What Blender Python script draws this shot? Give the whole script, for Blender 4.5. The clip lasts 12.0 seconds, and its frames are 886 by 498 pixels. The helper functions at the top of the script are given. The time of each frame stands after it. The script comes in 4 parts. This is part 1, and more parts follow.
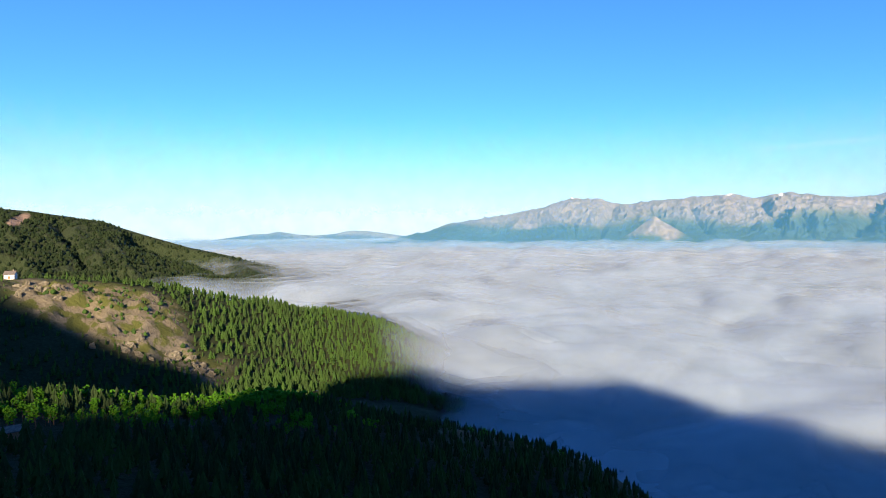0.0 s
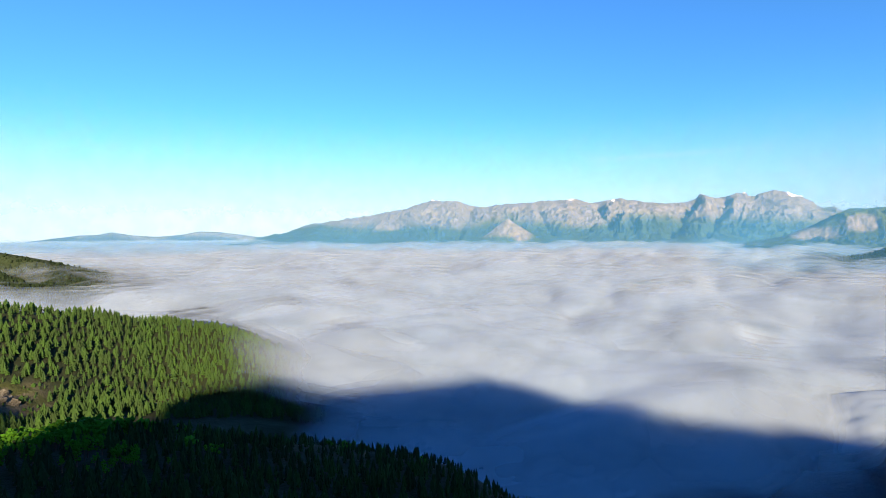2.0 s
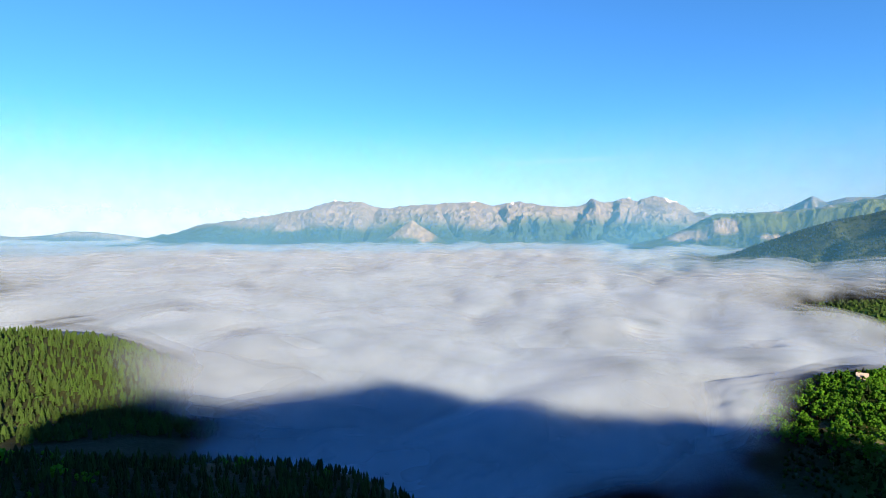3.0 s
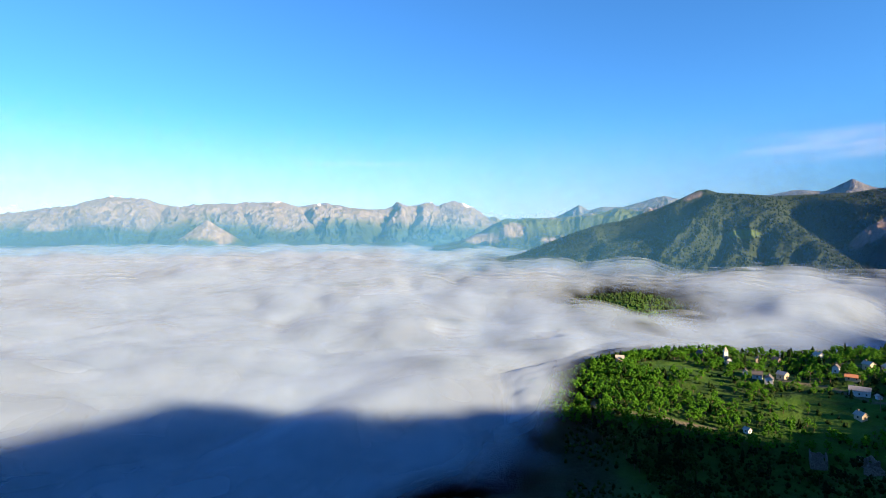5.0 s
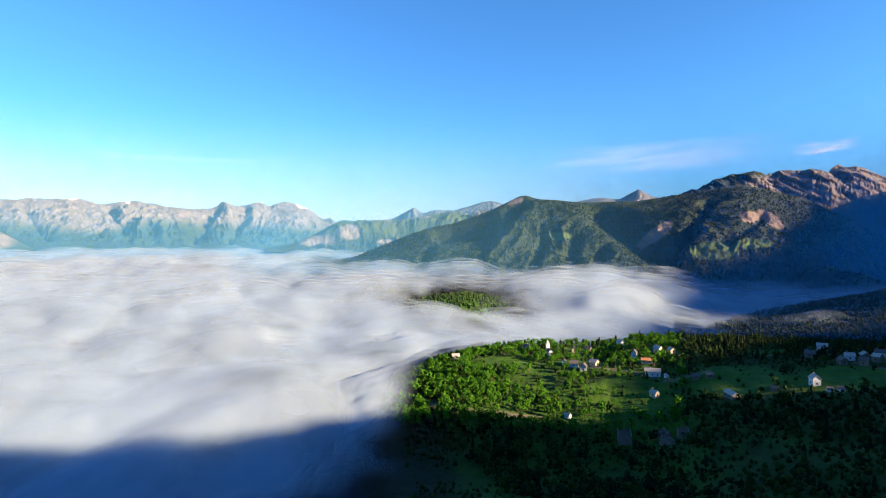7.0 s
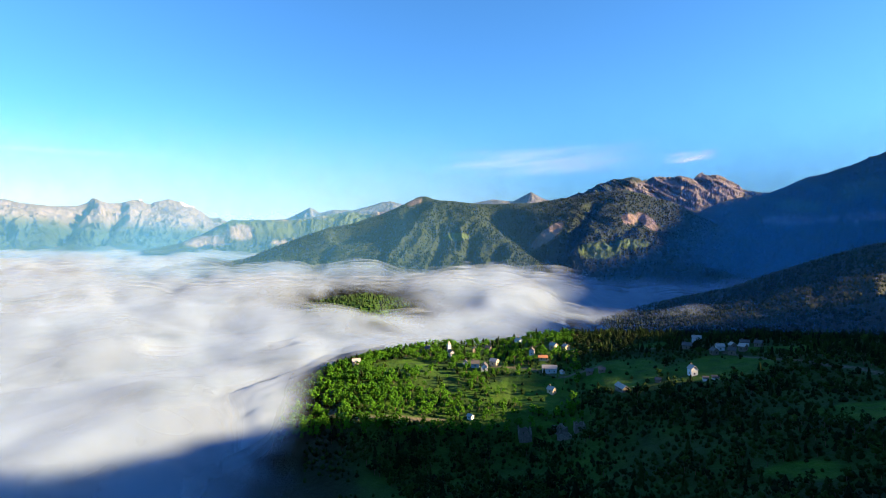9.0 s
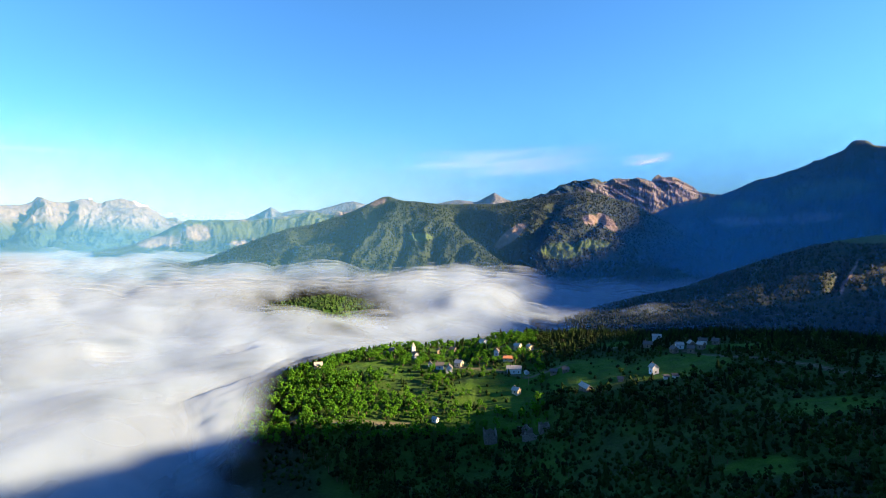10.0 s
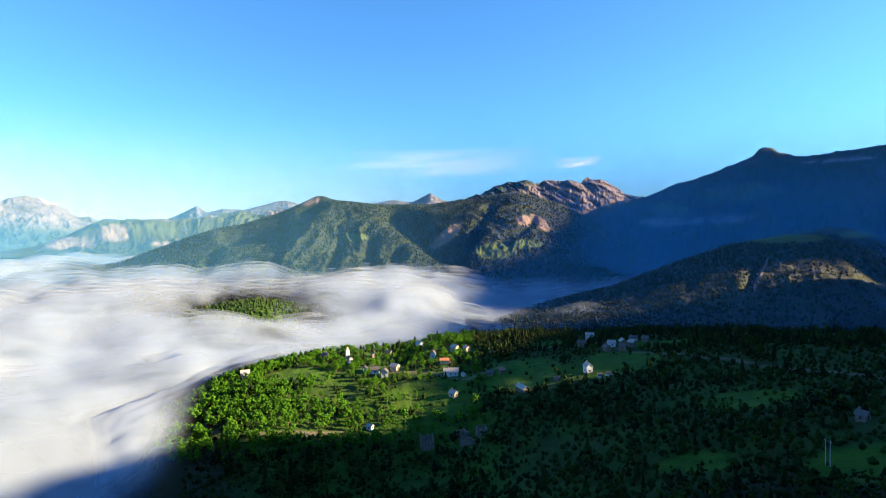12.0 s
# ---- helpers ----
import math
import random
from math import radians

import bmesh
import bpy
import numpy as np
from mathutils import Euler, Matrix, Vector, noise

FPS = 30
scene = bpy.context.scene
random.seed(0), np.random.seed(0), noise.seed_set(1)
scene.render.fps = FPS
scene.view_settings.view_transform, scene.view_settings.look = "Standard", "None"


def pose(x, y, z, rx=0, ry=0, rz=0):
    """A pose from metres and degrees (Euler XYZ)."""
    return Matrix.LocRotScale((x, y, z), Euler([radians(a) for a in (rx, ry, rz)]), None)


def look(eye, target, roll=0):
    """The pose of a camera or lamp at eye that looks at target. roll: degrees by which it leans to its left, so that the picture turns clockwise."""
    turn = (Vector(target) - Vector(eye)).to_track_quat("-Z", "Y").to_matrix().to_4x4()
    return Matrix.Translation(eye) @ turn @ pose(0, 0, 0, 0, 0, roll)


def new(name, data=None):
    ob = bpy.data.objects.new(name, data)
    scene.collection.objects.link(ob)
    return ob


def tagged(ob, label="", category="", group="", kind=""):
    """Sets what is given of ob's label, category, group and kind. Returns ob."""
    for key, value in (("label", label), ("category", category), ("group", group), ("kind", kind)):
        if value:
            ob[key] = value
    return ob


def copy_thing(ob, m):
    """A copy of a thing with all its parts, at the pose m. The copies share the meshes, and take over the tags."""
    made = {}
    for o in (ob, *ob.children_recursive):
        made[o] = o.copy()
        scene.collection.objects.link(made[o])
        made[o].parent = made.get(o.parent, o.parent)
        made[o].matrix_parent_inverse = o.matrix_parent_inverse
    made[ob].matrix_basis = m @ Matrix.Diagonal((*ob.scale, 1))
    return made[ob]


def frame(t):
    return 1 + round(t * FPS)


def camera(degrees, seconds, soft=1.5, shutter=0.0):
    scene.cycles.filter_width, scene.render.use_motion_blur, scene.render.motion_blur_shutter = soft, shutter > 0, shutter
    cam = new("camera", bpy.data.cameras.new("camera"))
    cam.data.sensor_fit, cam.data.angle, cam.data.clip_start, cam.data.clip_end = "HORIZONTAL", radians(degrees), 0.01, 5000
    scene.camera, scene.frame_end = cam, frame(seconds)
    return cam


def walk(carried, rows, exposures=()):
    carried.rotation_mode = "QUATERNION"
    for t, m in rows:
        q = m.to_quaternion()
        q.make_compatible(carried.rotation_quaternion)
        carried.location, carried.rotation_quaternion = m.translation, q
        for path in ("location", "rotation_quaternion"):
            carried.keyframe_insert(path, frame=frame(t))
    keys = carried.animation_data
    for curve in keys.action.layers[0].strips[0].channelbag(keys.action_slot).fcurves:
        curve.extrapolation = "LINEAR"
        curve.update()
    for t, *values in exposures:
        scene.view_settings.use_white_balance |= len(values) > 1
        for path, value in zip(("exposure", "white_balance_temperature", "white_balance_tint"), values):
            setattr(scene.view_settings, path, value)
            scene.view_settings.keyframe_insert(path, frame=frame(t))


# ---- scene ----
cam = camera(79.05, 12.0, soft=0.95)
PATH = [
    (0, pose(-0.00, 0.00, 160.00, 88.45, 0.31, 0.00)),
    (0.5, pose(0.23, 1.84, 160.11, 88.44, 0.35, -0.69)),
    (1, pose(1.31, 3.89, 160.22, 88.44, 0.40, -2.86)),
    (1.5, pose(2.07, 5.98, 160.41, 88.44, 0.29, -8.18)),
    (2, pose(1.84, 7.60, 160.26, 88.51, 0.26, -14.61)),
    (2.5, pose(1.71, 9.17, 160.62, 88.55, 0.21, -19.46)),
    (3, pose(2.08, 10.70, 160.82, 88.61, 0.06, -24.82)),
    (5, pose(4.68, 17.27, 161.93, 88.83, -0.17, -45.17)),
    (5.5, pose(5.59, 19.02, 162.28, 88.90, -0.12, -49.96)),
    (6, pose(6.91, 20.79, 162.44, 88.95, -0.11, -54.37)),
    (6.5, pose(8.57, 22.58, 162.48, 89.02, -0.05, -58.47)),
    (7, pose(10.51, 24.18, 162.52, 89.07, -0.06, -62.54)),
    (9, pose(18.87, 29.51, 163.08, 89.12, -0.01, -73.27)),
    (9.5, pose(21.05, 30.56, 163.22, 89.13, -0.01, -74.80)),
    (10, pose(23.44, 31.16, 163.30, 89.16, 0.04, -77.13)),
    (10.5, pose(25.71, 31.73, 163.21, 89.20, 0.05, -80.74)),
    (11, pose(28.23, 32.16, 163.29, 89.22, 0.10, -82.92)),
    (11.5, pose(30.86, 32.40, 163.37, 89.18, 0.14, -83.74)),
    (12, pose(33.43, 32.76, 163.43, 89.18, 0.13, -83.96)),
]
EXPOSURES = [(0.0, 2.15, 5600, -1), (3.0, 2.2, 5600, -1), (7.0, 2.42, 5800, -2), (12.0, 2.72, 6050, -3)]
walk(cam, PATH, EXPOSURES)

# ---- world, sun, exposure ----
H = 160.0                     # height of the first camera; heights below are told from it
SUN_BEARING, SUN_HEIGHT = 176.0, 19.0
world = bpy.data.worlds.new("world")
scene.world = world
world.use_nodes = True
wn = world.node_tree
sky = wn.nodes.new("ShaderNodeTexSky")
sky.sky_type = "NISHITA"
sky.sun_disc = False
sky.sun_elevation, sky.sun_rotation = radians(SUN_HEIGHT), radians(SUN_BEARING)
sky.air_density, sky.dust_density, sky.ozone_density, sky.altitude = 1.0, 0.5, 7.5, 600
wn.links.new(sky.outputs[0], wn.nodes["Background"].inputs[0])
wn.nodes["Background"].inputs[1].default_value = 0.050
sun = new("sun", bpy.data.lights.new("sun", "SUN"))
sun.data.energy, sun.data.angle, sun.data.color = 5.0, radians(0.6), (1.0, 0.60, 0.32)
sb, se = radians(SUN_BEARING), radians(SUN_HEIGHT)
SUN_WAY = Vector((math.sin(sb) * math.cos(se), math.cos(sb) * math.cos(se), math.sin(se)))
sun.matrix_world = look(SUN_WAY * 100, (0, 0, 0))


# ---- number helpers ----
def hash2(i, j, seed):
    n = (i.astype(np.int64) * 374761393 + j.astype(np.int64) * 668265263 + seed * 974711) & 0x7FFFFFFF
    n = ((n ^ (n >> 13)) * 1274126177) & 0x7FFFFFFF
    n = (n ^ (n >> 16)) & 0xFFFF
    return n / 65535.0


def vnoise(x, y, seed=0):
    """Smooth noise, 0 to 1, one cell a unit."""
    i, j = np.floor(x), np.floor(y)
    u, v = x - i, y - j
    u, v = u * u * u * (u * (u * 6 - 15) + 10), v * v * v * (v * (v * 6 - 15) + 10)
    a, b = hash2(i, j, seed), hash2(i + 1, j, seed)
    c, d = hash2(i, j + 1, seed), hash2(i + 1, j + 1, seed)
    return (a * (1 - u) + b * u) * (1 - v) + (c * (1 - u) + d * u) * v


def fbm(x, y, seed=0, octaves=5, gain=0.5):
    total, amp, norm = 0 * x, 1.0, 0.0
    for o in range(octaves):
        total = total + amp * (vnoise(x, y, seed + o * 17) * 2 - 1)
        norm += amp
        x, y, amp = x * 2.03 + 11.7, y * 2.03 - 5.3, amp * gain
    return total / norm


def ridged(x, y, seed=0, octaves=5, gain=0.55):
    total, amp, norm = 0 * x, 1.0, 0.0
    for o in range(octaves):
        total = total + amp * (1 - np.abs(vnoise(x, y, seed + o * 13) * 2 - 1)) ** 2
        norm += amp
        x, y, amp = x * 2.1 + 3.7, y * 2.1 + 9.1, amp * gain
    return total / norm


def smooth(a, b, x):
    t = np.clip((x - a) / (b - a), 0, 1)
    return t * t * (3 - 2 * t)


def mesh_from(name, verts, faces, material, smooth_faces=True):
    """A mesh of quads or triangles from arrays."""
    me = bpy.data.meshes.new(name)
    n, k = faces.shape
    me.vertices.add(len(verts))
    me.vertices.foreach_set("co", np.ascontiguousarray(verts, np.float32).ravel())
    me.loops.add(n * k)
    me.loops.foreach_set("vertex_index", np.ascontiguousarray(faces, np.int32).ravel())
    me.polygons.add(n)
    me.polygons.foreach_set("loop_start", np.arange(0, n * k, k, dtype=np.int32))
    me.polygons.foreach_set("loop_total", np.full(n, k, np.int32))
    me.polygons.foreach_set("use_smooth", np.full(n, smooth_faces, bool))
    for m in material if isinstance(material, (list, tuple)) else [material]:
        me.materials.append(m)
    me.update(calc_edges=True)
    return me


def paint(me, name, values):
    a = me.attributes.new(name, "FLOAT", "POINT")
    a.data.foreach_set("value", np.ascontiguousarray(values, np.float32))


def grid_faces(nu, nv, wrap=False):
    """Quads of a grid with nu columns and nv rows; a vertex is column * nv + row."""
    cols = np.arange(nu if wrap else nu - 1)
    i, j = np.meshgrid(cols, np.arange(nv - 1), indexing="ij")
    a, b = i * nv + j, ((i + 1) % nu) * nv + j
    return np.stack([a, b, b + 1, a + 1], -1).reshape(-1, 4)


# ---- the lie of the land ----
def polar(bearing, d):
    b = np.radians(bearing)
    return d * np.sin(b), d * np.cos(b)


def spur(x, y, nodes, wide_front, wide_back, fall=0.6):
    """Height of a ridge: nodes are (bearing, distance, crest height, slope to the front, slope to the back)."""
    nodes = np.array(nodes, float)
    d, b = np.hypot(x, y), np.degrees(np.arctan2(x, y))
    if nodes[-1, 0] > 180:
        b = b % 360
    dc, zc, kf, kb = (np.interp(b, nodes[:, 0], nodes[:, k]) for k in (1, 2, 3, 4))
    s = d - dc
    w = np.where(s < 0, wide_front, wide_back)
    z = zc - np.where(s < 0, kf, kb) * (np.sqrt(s * s + w * w) - w)
    past = np.maximum(np.maximum(nodes[0, 0] - b, b - nodes[-1, 0]), 0)
    return z - fall * np.radians(past) * d


def soft_max(a, b, k):
    h = np.clip(0.5 + 0.5 * (a - b) / k, 0, 1)
    return b * (1 - h) + a * h + k * h * (1 - h)


CLIFF_RIDGE = [(-75, 430, 30, .6, .4), (-58, 450, 0, .6, .4), (-45, 465, -20, .6, .4), (-39.5, 470, -28, .6, .45), (-34, 473, -33, .6, .5), (-29, 484, -38.5, .58, .5),
               (-22, 522, -58, .42, .5), (-12.5, 592, -84, .3, .5), (-6.2, 562, -94, .3, .5), (-1, 520, -112, .2, .5),
               (4, 480, -123, .2, .4), (10, 462, -130, .2, .3), (15, 452, -150, .3, .4)]
SADDLE = [(-45, 330, -80, .2, .2), (-20, 330, -100, .2, .2), (-5, 345, -110, .2, .2), (5, 345, -126, .3, .3)]
VILLAGE_HILL = [(40, 430, -152, .22, .5), (46, 450, -140, .22, .5), (52, 465, -127, .23, .5), (57, 485, -116, .26, .5), (62, 512, -106, .3, .5), (66, 535, -103, .3, .5), (72, 560, -101, .29, .5),
                (77, 572, -103, .26, .5), (80, 575, -96, .22, .5), (83, 572, -92, .18, .5), (88, 566, -87, .13, .5), (97, 525, -77, .1, .4), (106, 500, -69, .08, .4),
                (115, 478, -61, .06, .4), (125, 465, -54, .05, .4), (145, 470, -40, .05, .2)]
FOOT_HILL = [(52, 1000, -125, .2, .1), (57, 1000, -110, .2, .1), (61, 985, -101, .2, .1), (64, 980, -97, .2, .1), (67, 990, -106, .2, .1), (70, 1000, -116, .2, .1)]
# unseen high ground behind the camera, crest set for the near slopes' morning shade
BACK_RIDGE = [(b, 900, z, .6, .35) for b, z in (
    (130, 138), (139, 143), (141, 158), (144, 175), (145.4, 183), (146.5, 183), (148.1, 176), (150.2, 167), (151, 174), (151.9, 210), (152.7, 225), (153.5, 238), 
    (154.7, 246), (157.3, 263), (158.6, 266), (159.8, 275), (160.7, 278), (162.5, 301), (165, 330), (168.3, 330), (172.6, 332), (175.3, 350), (177.9, 349), (179.3, 344), (179.9, 316), (182.6, 314), (183.5, 322), (184.6, 344), (187.1, 350), (188.3, 357), (190, 370), (192.2, 380), (205, 430), (235, 430), (265, 300))]


def ground(x, y):
    """Height of the ground, told from the first camera."""
    d, b = np.hypot(x, y), np.degrees(np.arctan2(x, y))
    side = np.where(x > 0, 0.2345 * x, np.where(x > -60, 0.2 * x, -12 + 0.08 * (x + 60)))
    near = -40.5 - side - 0.174 * y
    edge = np.interp(b, [-90, -60, -29, 4, 13, 22, 32, 45, 60], [300, 245, 214, 217, 209, 198, 218, 300, 600])
    over = np.maximum(d - edge + 12, 0)
    near = np.maximum(near - 0.75 * over * over / (over + 25), -220)
    near = near + smooth(120, 170, d) * np.interp(b, [-2, 3, 15, 18, 22, 27], [0, 3.0, 3.5, 0.8, -3.5, -6])
    z = np.full(x.shape, -185.0) + 10 * fbm(x / 300, y / 300, 5, 3)
    z = soft_max(z, near, 12)
    z = soft_max(z, spur(x, y, CLIFF_RIDGE, 18, 18), 8)
    z = soft_max(z, spur(x, y, SADDLE, 40, 40), 8)
    z = soft_max(z, spur(x, y, VILLAGE_HILL, 140, 15), 14)
    z = soft_max(z, spur(x, y, FOOT_HILL, 60, 60), 8)
    z = soft_max(z, spur(x, y, BACK_RIDGE, 6, 30, 1.5), 4)
    rough = smooth(2600, 700, d) * np.where(y < -350, 0.0, 1.0)
    z = z + (2.6 * fbm(x / 45, y / 45, 9, 4) + 0.7 * fbm(x / 13, y / 13, 10, 3)) * rough
    # terraces of old fields on the village slope, ribs and gullies on the bare face of the cliff
    terrace = smooth(58, 66, b) * smooth(240, 300, d) * smooth(560, 520, d) * smooth(128, 118, b)
    z = z + terrace * 0.9 * (vnoise(d / 16 + 0.5 * fbm(x / 60, y / 60, 12, 2), b / 14, 13) * 2 - 1)
    # hay meadow flattened to catch the sun; the bank ends its lit patch
    z = z + smooth(340, 375, d) * smooth(530, 480, d) * np.interp(b, [70, 76.5, 82.8, 86, 91], [0, 5.5, -5.5, 1.0, 0])
    bare = bare_face(x, y)
    z = z + bare * (12.0 * (ridged(x / 24, y / 40, 3, 5) - 0.5) + 5.0 * (ridged(x / 7, y / 9, 4, 3) - 0.5))
    return z


def bare_face(x, y):
    d, b = np.hypot(x, y), np.degrees(np.arctan2(x, y))
    wob = 14 * fbm(x / 30, y / 30, 21, 3)
    # bare rock is cut off at the shadow line; darker ground fills the shade
    low_edge = np.interp(b, [-39, -34, -30, -24], [428, 413, 400, 392])
    m = smooth(-40, -37.5, b + wob * 0.1) * smooth(-20.5, -26, b + wob * 0.3 + 0.07 * (d - 420)) * smooth(478, 464, d + 0.6 * wob) * smooth(-8, 8, d - low_edge + 0.5 * wob)
    low = 0.8 * smooth(1.3, 0.5, ((b + 13 + wob * 0.25) / 2.6) ** 2 + ((d - 425 - b * 2 - 26 + wob) / 20) ** 2)
    return np.clip(m + low, 0, 1)


# ---- materials ----
def material(name, rough=0.9):
    m = bpy.data.materials.new(name)
    m.use_nodes = True
    nt = m.node_tree
    p = nt.nodes["Principled BSDF"]
    p.inputs["Roughness"].default_value = rough
    p.inputs["Specular IOR Level"].default_value = 0.2
    return m, nt, p


def node(nt, kind, **sets):
    n = nt.nodes.new(kind)
    for k, v in sets.items():
        if k in n.inputs:
            n.inputs[k].default_value = v
    return n


def noise_tex(nt, vec, scale, detail=6.0, rough=0.6, distort=0.0):
    n = nt.nodes.new("ShaderNodeTexNoise")
    n.inputs["Scale"].default_value, n.inputs["Detail"].default_value = scale, detail
    n.inputs["Roughness"].default_value, n.inputs["Distortion"].default_value = rough, distort
    nt.links.new(vec, n.inputs["Vector"])
    return n.outputs["Fac"]


def ramp(nt, fac, stops):
    r = nt.nodes.new("ShaderNodeValToRGB")
    els = r.color_ramp.elements
    while len(els) < len(stops):
        els.new(0.5)
    for e, (pos, col) in zip(els, stops):
        e.position = pos
        e.color = (*col, 1) if len(col) == 3 else col
    nt.links.new(fac, r.inputs[0])
    return r.outputs[0]


def maths(nt, op, a, b=None, clamp=False):
    n = nt.nodes.new("ShaderNodeMath")
    n.operation, n.use_clamp = op, clamp
    for i, v in enumerate((a, b)):
        if v is None:
            continue
        if isinstance(v, (int, float)):
            n.inputs[i].default_value = v
        else:
            nt.links.new(v, n.inputs[i])
    return n.outputs[0]


def mix(nt, fac, a, b):
    n = nt.nodes.new("ShaderNodeMix")
    n.data_type = "RGBA"
    for sock, v in ((0, fac), (6, a), (7, b)):
        if isinstance(v, (int, float)):
            n.inputs[sock].default_value = v
        elif isinstance(v, tuple):
            n.inputs[sock].default_value = (*v, 1)
        else:
            nt.links.new(v, n.inputs[sock])
    return n.outputs[2]


def attr(nt, name):
    n = nt.nodes.new("ShaderNodeAttribute")
    n.attribute_name = name
    return n.outputs["Fac"]


def position(nt):
    return nt.nodes.new("ShaderNodeNewGeometry").outputs["Position"]


def step(nt, value, lo, hi):
    n = nt.nodes.new("ShaderNodeMapRange")
    n.interpolation_type = "SMOOTHSTEP"
    nt.links.new(value, n.inputs[0])
    n.inputs[1].default_value, n.inputs[2].default_value = lo, hi
    return n.outputs[0]


def bump(nt, p, height, strength, dist):
    b = nt.nodes.new("ShaderNodeBump")
    b.inputs["Strength"].default_value, b.inputs["Distance"].default_value = strength, dist
    nt.links.new(height, b.inputs["Height"])
    nt.links.new(b.outputs[0], p.inputs["Normal"])


def ground_material():
    m, nt, p = material("ground")
    pos = position(nt)
    big, fine, spot = noise_tex(nt, pos, 0.02, 5), noise_tex(nt, pos, 0.5, 6), noise_tex(nt, pos, 0.09, 5)
    litter = ramp(nt, fine, [(0.3, (0.006, 0.012, 0.005)), (0.7, (0.017, 0.027, 0.011))])
    grass = ramp(nt, spot, [(0.3, (0.0124, 0.0402, 0.00243)), (0.5, (0.0295, 0.0805, 0.00365)), (0.72, (0.05, 0.104, 0.00669))])
    scree = ramp(nt, fine, [(0.25, (0.042, 0.043, 0.037)), (0.5, (0.082, 0.084, 0.071)), (0.75, (0.135, 0.136, 0.115))])
    warm = ramp(nt, big, [(0.35, (0.095, 0.092, 0.076)), (0.65, (0.125, 0.108, 0.068))])
    rock = mix(nt, 0.35, scree, warm)
    cracks = noise_tex(nt, pos, 0.16, 7, 0.7, 1.5)
    rock = mix(nt, step(nt, cracks, 0.42, 0.30), rock, (0.0335, 0.0274, 0.0183))
    tuft = step(nt, spot, 0.47, 0.56)
    rock = mix(nt, tuft, rock, (0.0456, 0.0578, 0.0152))
    col = mix(nt, attr(nt, "meadow"), litter, grass)
    col = mix(nt, attr(nt, "bare"), col, rock)
    col = mix(nt, attr(nt, "road"), col, ramp(nt, fine, [(0.3, (0.073, 0.0669, 0.0517)), (0.7, (0.122, 0.112, 0.0913))]))
    nt.links.new(col, p.inputs["Base Color"])
    bump(nt, p, maths(nt, "ADD", fine, spot), 0.8, 1.2)
    return m


def range_material(name, forest, grass, rock, snow=0.0, scale=1.0):
    """Forest below, grass and bare rock above, by the 'rock', 'grass' and 'snow' weights of the mesh."""
    m, nt, p = material(name)
    pos = position(nt)
    fine, mid = noise_tex(nt, pos, 0.035 * scale, 8, 0.65), noise_tex(nt, pos, 0.009 * scale, 6)
    f = mix(nt, fine, tuple(c * 0.55 for c in forest), tuple(c * 1.5 for c in forest))
    g = mix(nt, mid, tuple(c * 0.7 for c in grass), tuple(c * 1.3 for c in grass))
    tall = nt.nodes.new("ShaderNodeMapping")
    tall.inputs["Scale"].default_value = (1, 1, 0.22)
    nt.links.new(pos, tall.inputs[0])
    streak = noise_tex(nt, tall.outputs[0], 0.05 * scale, 6, 0.7, 0.8)
    r = mix(nt, step(nt, streak, 0.3, 0.7), tuple(c * 0.58 for c in rock), tuple(c * 1.35 for c in rock))
    col = mix(nt, attr(nt, "grass"), f, g)
    col = mix(nt, attr(nt, "rock"), col, r)
    col = mix(nt, attr(nt, "snow"), col, (0.8, 0.82, 0.86))
    nt.links.new(col, p.inputs["Base Color"])
    bump(nt, p, maths(nt, "ADD", fine, maths(nt, "MULTIPLY", streak, 0.7)), 0.9, 12.0 / scale)
    return m


